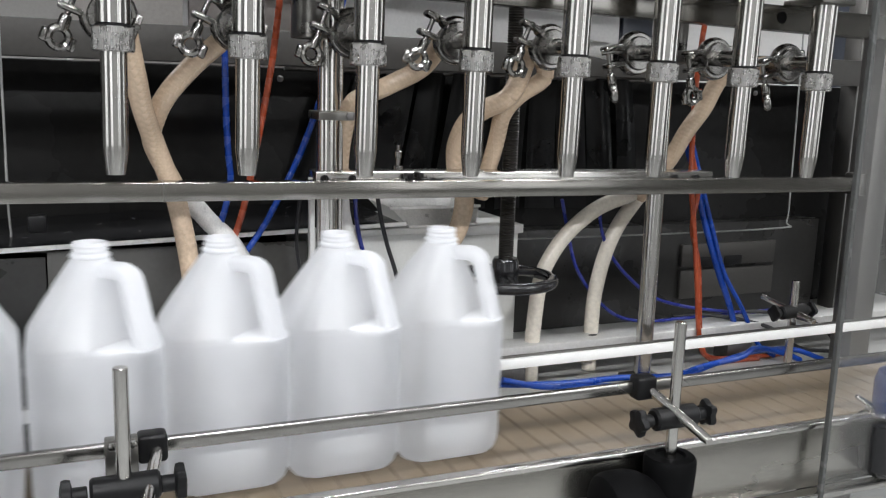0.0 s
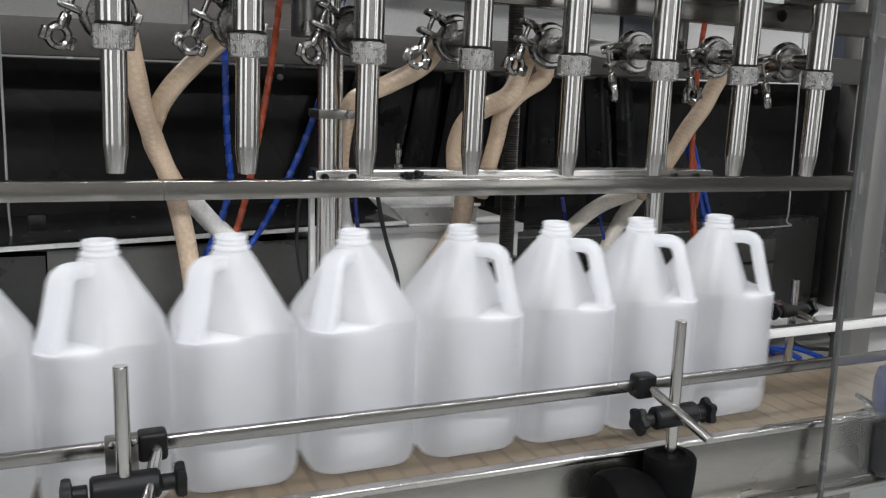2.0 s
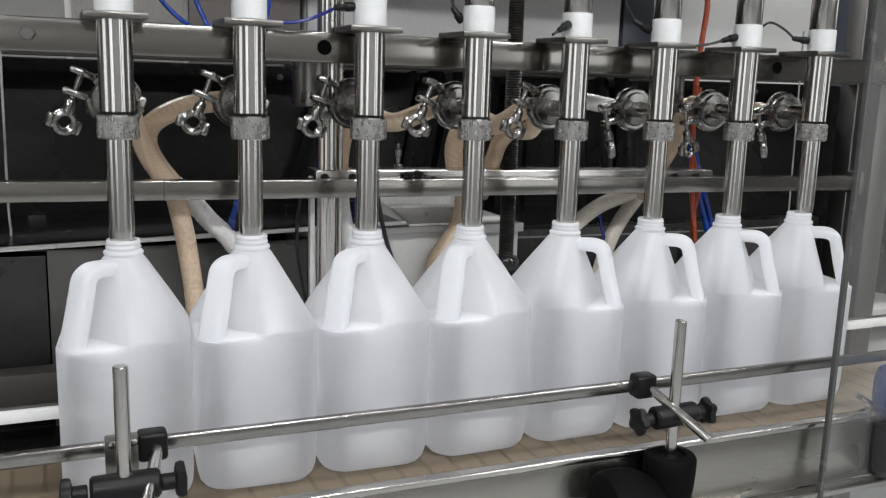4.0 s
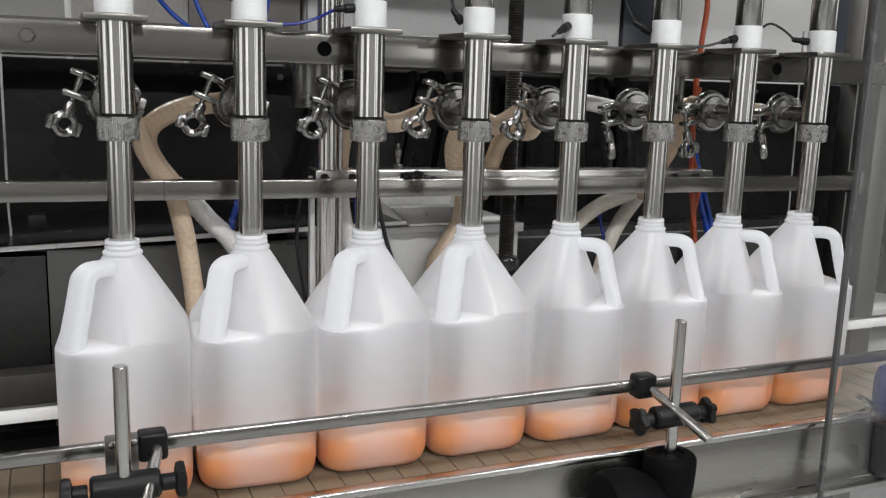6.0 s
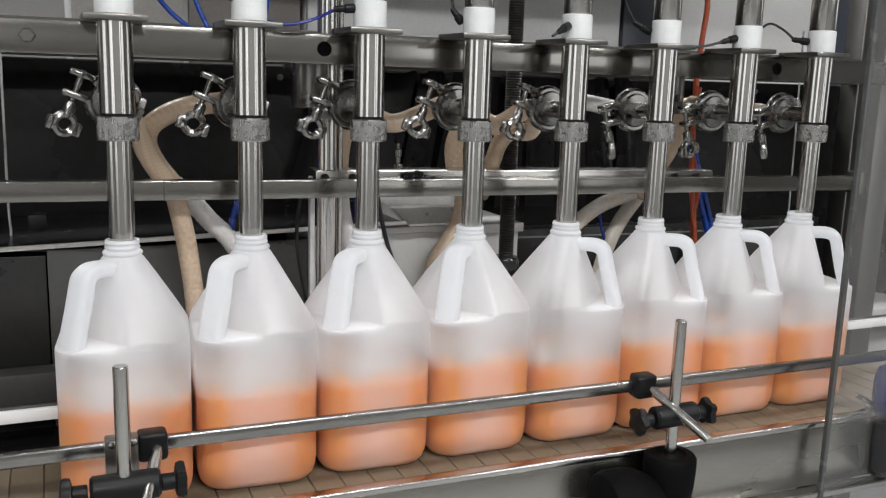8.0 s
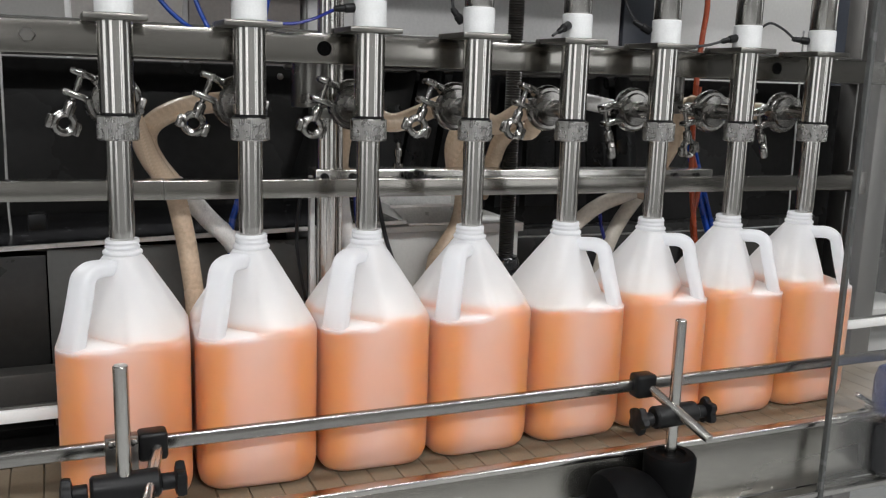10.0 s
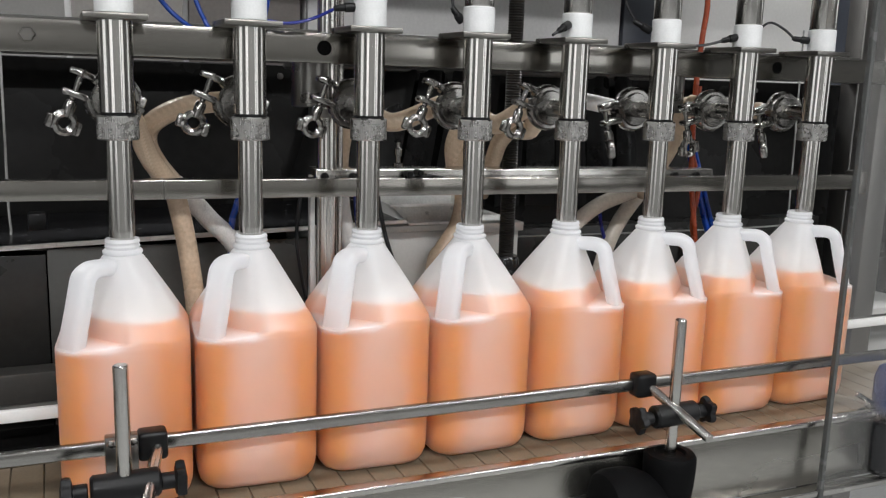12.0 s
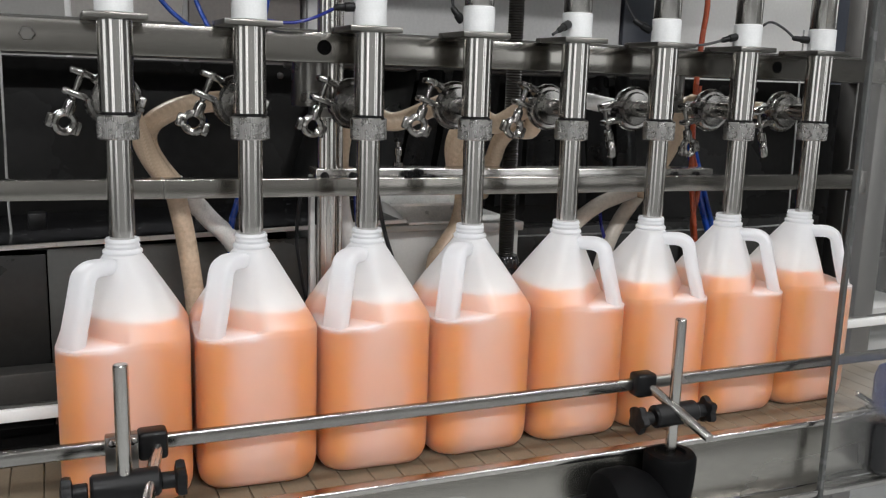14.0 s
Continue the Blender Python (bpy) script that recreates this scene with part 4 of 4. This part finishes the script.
BEIGE = "beige silicone product hose behind the nozzles"
hose(BEIGE, [(0.080, 0.160, 0.339), (0.091, 0.160, 0.284), (0.098, 0.160, 0.236), (0.104, 0.160, 0.171), (0.107, 0.160, 0.03)], 0.0135, HOSE)
hose("clear braided hose behind the jugs", [(0.084, 0.200, 0.345), (0.112, 0.200, 0.315), (0.133, 0.200, 0.290), (0.158, 0.200, 0.265), (0.177, 0.200, 0.234), (0.195, 0.200, 0.197), (0.211, 0.200, 0.157), (0.223, 0.200, 0.099), (0.235, 0.200, 0.03)], 0.0125, BRAID, seg=24, noise_ring=0.11)
hose("clear braided hose behind the jugs", [(0.323, 0.200, 0.356), (0.326, 0.200, 0.310), (0.332, 0.200, 0.277), (0.344, 0.200, 0.237), (0.364, 0.200, 0.191), (0.384, 0.200, 0.144), (0.400, 0.200, 0.083), (0.41, 0.200, 0.03)], 0.0125, BRAID, seg=24, noise_ring=0.11)
hose(BEIGE, [(0.525, 0.220, 0.354), (0.541, 0.220, 0.317), (0.533, 0.220, 0.266), (0.507, 0.220, 0.225), (0.493, 0.220, 0.193), (0.484, 0.220, 0.03)], 0.016, HOSE)
hose(BEIGE, [(0.87, 0.22, 0.314), (0.801, 0.22, 0.291), (0.746, 0.22, 0.253), (0.71, 0.22, 0.21), (0.69, 0.22, 0.161), (0.681, 0.22, 0.06), (0.68, 0.22, -0.01)], 0.0135, PALEHOSE)
hose(BEIGE, [(0.898, 0.24, 0.306), (0.859, 0.24, 0.256), (0.833, 0.24, 0.2), (0.817, 0.24, 0.128), (0.814, 0.24, 0.06), (0.814, 0.24, -0.01)], 0.0135, PALEHOSE)
TUBEGROUP = "air tubes"
hose("orange plastic air tube", [(0.95, 0.19, 0.80), (0.968, 0.19, 0.70), (0.976, 0.19, 0.64), (0.971, 0.19, 0.582), (0.966, 0.19, 0.504), (0.967, 0.19, 0.426), (0.973, 0.19, 0.336), (0.991, 0.19, 0.233), (1.005, 0.19, 0.148), (1.021, 0.19, 0.045), (1.048, 0.19, 0.004), (1.152, 0.19, -0.006), (1.247, 0.19, -0.006)], 0.0048, ORANGETUBE, "air tube", TUBEGROUP, "air_tube", 10)
hose("bright blue plastic air tube", [(0.971, 0.22, 0.424), (1.004, 0.22, 0.343), (1.04, 0.22, 0.247), (1.079, 0.22, 0.159), (1.114, 0.22, 0.09), (1.15, 0.22, -0.004)], 0.006, BLUETUBE, "air tube", TUBEGROUP, "air_tube", 10)
hose("navy blue plastic air tube", [(0.744, 0.25, 0.303), (0.76, 0.25, 0.243), (0.781, 0.25, 0.18), (0.821, 0.25, 0.126), (0.873, 0.25, 0.084), (0.939, 0.25, 0.067), (1.018, 0.25, 0.066), (1.099, 0.25, 0.066), (1.17, 0.25, 0.066), (1.26, 0.25, 0.066)], 0.0032, NAVYTUBE, "air tube", TUBEGROUP, "air_tube", 10)
hose("navy blue plastic air tube", [(0.813, 0.24, 0.303), (0.825, 0.24, 0.242), (0.852, 0.24, 0.194), (0.898, 0.24, 0.149), (0.952, 0.24, 0.113), (1.047, 0.24, 0.087), (1.174, 0.24, 0.069), (1.28, 0.24, 0.065)], 0.0032, NAVYTUBE, "air tube", TUBEGROUP, "air_tube", 10)
hose("bright blue plastic air tube lying on the bed", [(0.574, 0.14, 0.02), (0.637, 0.14, 0.012), (0.724, 0.14, 0.006), (0.816, 0.145, 0.003), (0.911, 0.125, 0.003), (0.999, 0.14, 0.008), (1.077, 0.14, 0.016), (1.115, 0.14, 0.03), (1.186, 0.14, 0.012), (1.225, 0.14, -0.004)], 0.0055, BLUETUBE, "air tube", TUBEGROUP, "air_tube", 10)

for label, pts, r, mat in (
        ("black cable hanging before the drive box", [(0.277, 0.24, 0.33), (0.272, 0.24, 0.298), (0.268, 0.238, 0.255), (0.272, 0.235, 0.21), (0.287, 0.235, 0.13)], 0.0028, CABLE),
        ("black cable hanging before the drive box", [(0.395, 0.235, 0.33), (0.402, 0.23, 0.283), (0.413, 0.23, 0.241), (0.431, 0.23, 0.185), (0.44, 0.23, 0.12)], 0.0035, CABLE),
        ("navy blue plastic air tube", [(0.36, 0.235, 0.33), (0.362, 0.23, 0.279), (0.372, 0.23, 0.234), (0.385, 0.23, 0.197), (0.39, 0.23, 0.12)], 0.0035, NAVYTUBE),
        ("orange plastic air tube", [(0.982, 0.2, 0.50), (0.975, 0.2, 0.40), (0.998, 0.2, 0.324), (0.991, 0.2, 0.252), (1.014, 0.2, 0.178), (1.032, 0.2, 0.046), (1.06, 0.195, -0.004), (1.16, 0.18, -0.007)], 0.0045, ORANGETUBE),
        ("bright blue plastic air tube", [(0.99, 0.215, 0.40), (1.012, 0.215, 0.343), (1.05, 0.215, 0.247), (1.088, 0.215, 0.159), (1.13, 0.205, 0.09), (1.17, 0.2, 0.02), (1.2, 0.18, -0.006)], 0.0045, BLUETUBE),
        ("bright blue plastic air tube lying on the bed", [(0.578, 0.13, 0.03), (0.652, 0.13, 0.01), (0.762, 0.135, -0.003), (0.85, 0.118, -0.003), (0.95, 0.13, 0.0), (1.05, 0.15, 0.01), (1.12, 0.15, 0.02), (1.2, 0.14, 0.02), (1.272, 0.13, -0.004)], 0.005, BLUETUBE),
        ("black plastic cable lying on the bed", [(1.02, 0.27, 0.066), (1.1, 0.24, 0.068), (1.19, 0.19, 0.05), (1.25, 0.17, 0.01), (1.33, 0.17, -0.005)], 0.004, CABLE),
        ("black plastic cable lying on the bed", [(1.13, 0.26, 0.067), (1.22, 0.22, 0.07), (1.3, 0.17, 0.05), (1.35, 0.16, -0.004)], 0.004, CABLE)):
    hose(label, pts, r, mat, "air tube" if "tube" in label else "cable", "air tubes" if "tube" in label else "cables", "air_tube" if "tube" in label else "cable", 10)


# ---- hoses that bend as the filling head sinks: chains of short rigid pieces ----
flexing = []


def spread(points, n):
    """n + 1 evenly spaced places along a smooth path."""
    path = smooth_path(points, 12)
    run = [0.0]
    for a, b in zip(path, path[1:]):
        run.append(run[-1] + (b - a).length)
    out, k = [], 0
    for i in range(n + 1):
        want = run[-1] * i / n
        while k < len(run) - 2 and run[k + 1] < want:
            k += 1
        u = (want - run[k]) / max(1e-9, run[k + 1] - run[k])
        out.append(path[k].lerp(path[k + 1], min(1, max(0, u))))
    return out


def flex_hose(label, mat, r, up, down, category, group, name, n=24):
    a, b = spread(up, n), spread(down, n)
    base = b[-1]
    t = thing(name, label, category, group, Matrix.Translation(base))
    longest = max((q[i + 1] - q[i]).length for q in (a, b) for i in range(n))
    half = longest / 2
    prof = [(r * 0.3, -half - 0.42 * r), (r * 0.82, -half - 0.26 * r), (r * 0.985, -half - 0.05 * r), (r, -half + 0.0008)]
    prof += [(q, -z) for q, z in prof[::-1]]
    me = mesh_of(name + "_segment", lathe(B(), prof, 18), mat, 24)
    for i in range(n):
        seg = part("segment", me, None, t)
        poses = []
        for q in (b, a):
            m, length = along(q[i] - base, q[i + 1] - base)
            poses.append(m @ Matrix.Translation((0, 0, length / 2)))
        flexing.append((seg, poses))
    return t

flex_hose(BEIGE, HOSE, 0.0135,
          [(0.021, 0.100, 0.542), (0.030, 0.110, 0.495), (0.039, 0.130, 0.453), (0.057, 0.160, 0.403), (0.082, 0.160, 0.335)],
          [(0.020, 0.100, 0.446), (0.033, 0.130, 0.420), (0.046, 0.150, 0.389), (0.063, 0.160, 0.362), (0.082, 0.160, 0.335)],
          "hose", "product hoses", "hose")
flex_hose(BEIGE, HOSE, 0.0135,
          [(0.150, 0.120, 0.560), (0.141, 0.120, 0.545), (0.106, 0.130, 0.512), (0.074, 0.140, 0.475), (0.058, 0.160, 0.441), (0.055, 0.180, 0.406), (0.087, 0.200, 0.340)],
          [(0.150, 0.120, 0.462), (0.107, 0.120, 0.457), (0.077, 0.140, 0.447), (0.052, 0.160, 0.428), (0.048, 0.180, 0.402), (0.061, 0.190, 0.374), (0.087, 0.200, 0.340)],
          "hose", "product hoses", "hose")
flex_hose(BEIGE, HOSE, 0.0135,
          [(0.450, 0.120, 0.555), (0.423, 0.120, 0.519), (0.372, 0.120, 0.492), (0.342, 0.130, 0.477), (0.324, 0.150, 0.460), (0.324, 0.190, 0.405), (0.323, 0.200, 0.352)],
          [(0.450, 0.120, 0.462), (0.382, 0.120, 0.436), (0.354, 0.140, 0.445), (0.334, 0.170, 0.444), (0.328, 0.190, 0.418), (0.325, 0.200, 0.388), (0.323, 0.200, 0.352)],
          "hose", "product hoses", "hose")
flex_hose(BEIGE, HOSE, 0.015,
          [(0.595, 0.120, 0.552), (0.566, 0.120, 0.483), (0.539, 0.150, 0.460), (0.521, 0.180, 0.437), (0.518, 0.210, 0.395), (0.526, 0.220, 0.347)],
          [(0.595, 0.120, 0.462), (0.555, 0.140, 0.433), (0.535, 0.160, 0.441), (0.521, 0.190, 0.428), (0.515, 0.210, 0.394), (0.526, 0.220, 0.347)],
          "hose", "product hoses", "hose")
flex_hose(BEIGE, HOSE, 0.0135,
          [(0.605, 0.120, 0.552), (0.623, 0.120, 0.512), (0.586, 0.130, 0.483), (0.569, 0.150, 0.452), (0.574, 0.180, 0.406), (0.560, 0.200, 0.319)],
          [(0.605, 0.120, 0.462), (0.609, 0.130, 0.426), (0.585, 0.150, 0.424), (0.576, 0.170, 0.405), (0.575, 0.190, 0.374), (0.560, 0.200, 0.319)],
          "hose", "product hoses", "hose")
flex_hose(BEIGE, HOSE, 0.0145,
          [(1.050, 0.120, 0.544), (0.974, 0.130, 0.524), (0.953, 0.150, 0.467), (0.937, 0.170, 0.427), (0.929, 0.200, 0.376), (0.883, 0.220, 0.309)],
          [(1.050, 0.120, 0.462), (0.949, 0.130, 0.463), (0.925, 0.150, 0.472), (0.923, 0.170, 0.442), (0.928, 0.200, 0.391), (0.883, 0.220, 0.309)],
          "hose", "product hoses", "hose")
flex_hose("bright blue plastic air tube hanging behind the nozzles", BLUETUBE, 0.0046,
          [(0.160, 0.200, 0.660), (0.157, 0.200, 0.568), (0.157, 0.200, 0.460), (0.159, 0.200, 0.396), (0.162, 0.200, 0.348), (0.148, 0.200, 0.291), (0.126, 0.200, 0.243), (0.093, 0.200, 0.174), (0.052, 0.200, 0.09), (0.03, 0.200, 0.03)],
          [(0.180, 0.200, 0.660), (0.190, 0.200, 0.554), (0.191, 0.200, 0.472), (0.188, 0.200, 0.412), (0.181, 0.200, 0.348), (0.163, 0.200, 0.287), (0.161, 0.200, 0.241), (0.174, 0.200, 0.173), (0.176, 0.200, 0.09), (0.176, 0.200, 0.03)],
          "air tube", "air tubes", "air_tube")
flex_hose("bright blue plastic air tube hanging behind the nozzles", BLUETUBE, 0.0046,
          [(0.340, 0.210, 0.660), (0.307, 0.210, 0.503), (0.269, 0.210, 0.394), (0.237, 0.210, 0.329), (0.213, 0.210, 0.283), (0.181, 0.210, 0.238), (0.151, 0.210, 0.193), (0.112, 0.210, 0.11), (0.09, 0.210, 0.03)],
          [(0.230, 0.215, 0.660), (0.199, 0.215, 0.484), (0.196, 0.215, 0.403), (0.193, 0.215, 0.329), (0.181, 0.210, 0.255), (0.176, 0.210, 0.196), (0.176, 0.210, 0.11), (0.178, 0.210, 0.03)],
          "air tube", "air tubes", "air_tube")
flex_hose("orange plastic air tube hanging behind the nozzles", ORANGETUBE, 0.0048,
          [(0.240, 0.200, 0.660), (0.230, 0.200, 0.571), (0.217, 0.200, 0.485), (0.189, 0.200, 0.348), (0.173, 0.200, 0.286), (0.147, 0.200, 0.225), (0.109, 0.200, 0.156), (0.08, 0.200, 0.09), (0.06, 0.200, 0.03)],
          [(0.206, 0.205, 0.660), (0.199, 0.205, 0.562), (0.197, 0.205, 0.484), (0.194, 0.205, 0.412), (0.190, 0.205, 0.339), (0.183, 0.205, 0.264), (0.177, 0.205, 0.197), (0.174, 0.205, 0.11), (0.172, 0.205, 0.03)],
          "air tube", "air tubes", "air_tube")


# ---- what moves ----
def raised(up):
    """The filling head's shift; it hangs a degree low at its far end while it is up."""
    return Matrix.Translation(PIVOT) @ pose(0, 0, 0.0915 * up, 0, 1.0 * up, 0) @ Matrix.Translation(-PIVOT)


def level_time(z):
    """When the filling reaches height z."""
    rows = [(5.2, 0.0), (5.5, 0.018), (6.0, 0.044), (6.5, 0.060), (7.5, 0.096), (8.2, 0.127), (9.6, 0.188), (10.3, 0.203), (11.2, 0.212), (12.2, LEVEL_TOP)]
    for (t0, z0), (t1, z1) in zip(rows, rows[1:]):
        if z <= z1:
            return t0 + (t1 - t0) * (z - z0) / (z1 - z0)
    return rows[-1][0]


HEAD_ROWS = [(0.0, 1.0), (3.05, 1.0), (3.2, 0.88), (3.6, 0.42), (3.9, 0.08), (4.1, 0.0), (14.0, 0.0)]
SPEED = 0.235
# when each jug runs up against the row, and how far it then stands from its place until the head centres it
STOPS = (2.772, 2.745, 2.75, 2.72, 2.69, 2.69, 2.69, 2.69)
NUDGE = (-0.004, -0.001, 0.0, -0.002, 0.003, 0.003, 0.004, 0.004)
# some nozzles open a little later than others
LAG = (0.1, 0.05, 0.0, -0.1, 0.3, -0.1, 0.0, -0.1)


def motions():
    walk(head, [(t, raised(up) @ Matrix.Translation(PIVOT)) for t, up in HEAD_ROWS])
    for seg, (low, high) in flexing:
        walk(seg, [(t, low.lerp(high, up)) for t, up in HEAD_ROWS])
    for i, (j, x, turn, layers, froth) in enumerate(jugs):
        stop, nudge = STOPS[i], NUDGE[i]
        rows = [(t, pose(x - nudge - SPEED * (stop - t), 0, 0.0005, 0, 0, turn)) for t in (0.0, 0.6, 1.2, 1.8, 2.4, stop - 0.1)]
        rows += [(stop + 0.05, pose(x - nudge, 0, 0.0005, 0, 0, turn)), (3.8, pose(x - nudge, 0, 0.0005, 0, 0, turn)),
                 (4.1, pose(x, 0, 0.0005, 0, 0, turn)), (14.0, pose(x, 0, 0.0005, 0, 0, turn))]
        walk(j, rows)
        for k, layer in enumerate(layers):
            z0, z1 = CUTS[k], CUTS[k + 1]
            t0, t1 = level_time(z0) + LAG[i], level_time(z1) + LAG[i]
            if (frame(t0) - 1) % 15 in (0, 1):
                t0 += 0.07
            t0 = (frame(t0) - 1) / FPS
            t1 = max(t1, t0 + 0.07)
            rest = pose(0, 0, -0.004)
            rows = [(0.0, rest), (t0 - 1 / FPS, rest), (t0, pose(0, 0, z0)), (t1, pose(0, 0, z1)), (14.0, pose(0, 0, z1))]
            walk(layer, rows)
        rest = pose(0, 0, -0.036)
        start = (frame(level_time(0.022) + LAG[i]) - 1) / FPS
        rows = [(0.0, rest), (start - 1 / FPS, rest), (start, pose(0, 0, 0.021))]
        rows += [(level_time(z) + LAG[i], pose(0, 0, z - 0.001)) for z in (0.052, 0.096, 0.127, 0.160)]
        walk(froth, rows + [(14.0, pose(0, 0, 0.160))])
    walk(belt, [(0.0, pose(0, 0, 0)), (1.5, pose(SPEED * 1.5, 0, 0)), (3.0, pose(SPEED * 3.0, 0, 0)), (4.3, pose(SPEED * 4.3, 0, 0)), (4.6, pose(SPEED * 4.4, 0, 0)), (14.0, pose(SPEED * 4.4, 0, 0))])


motions()
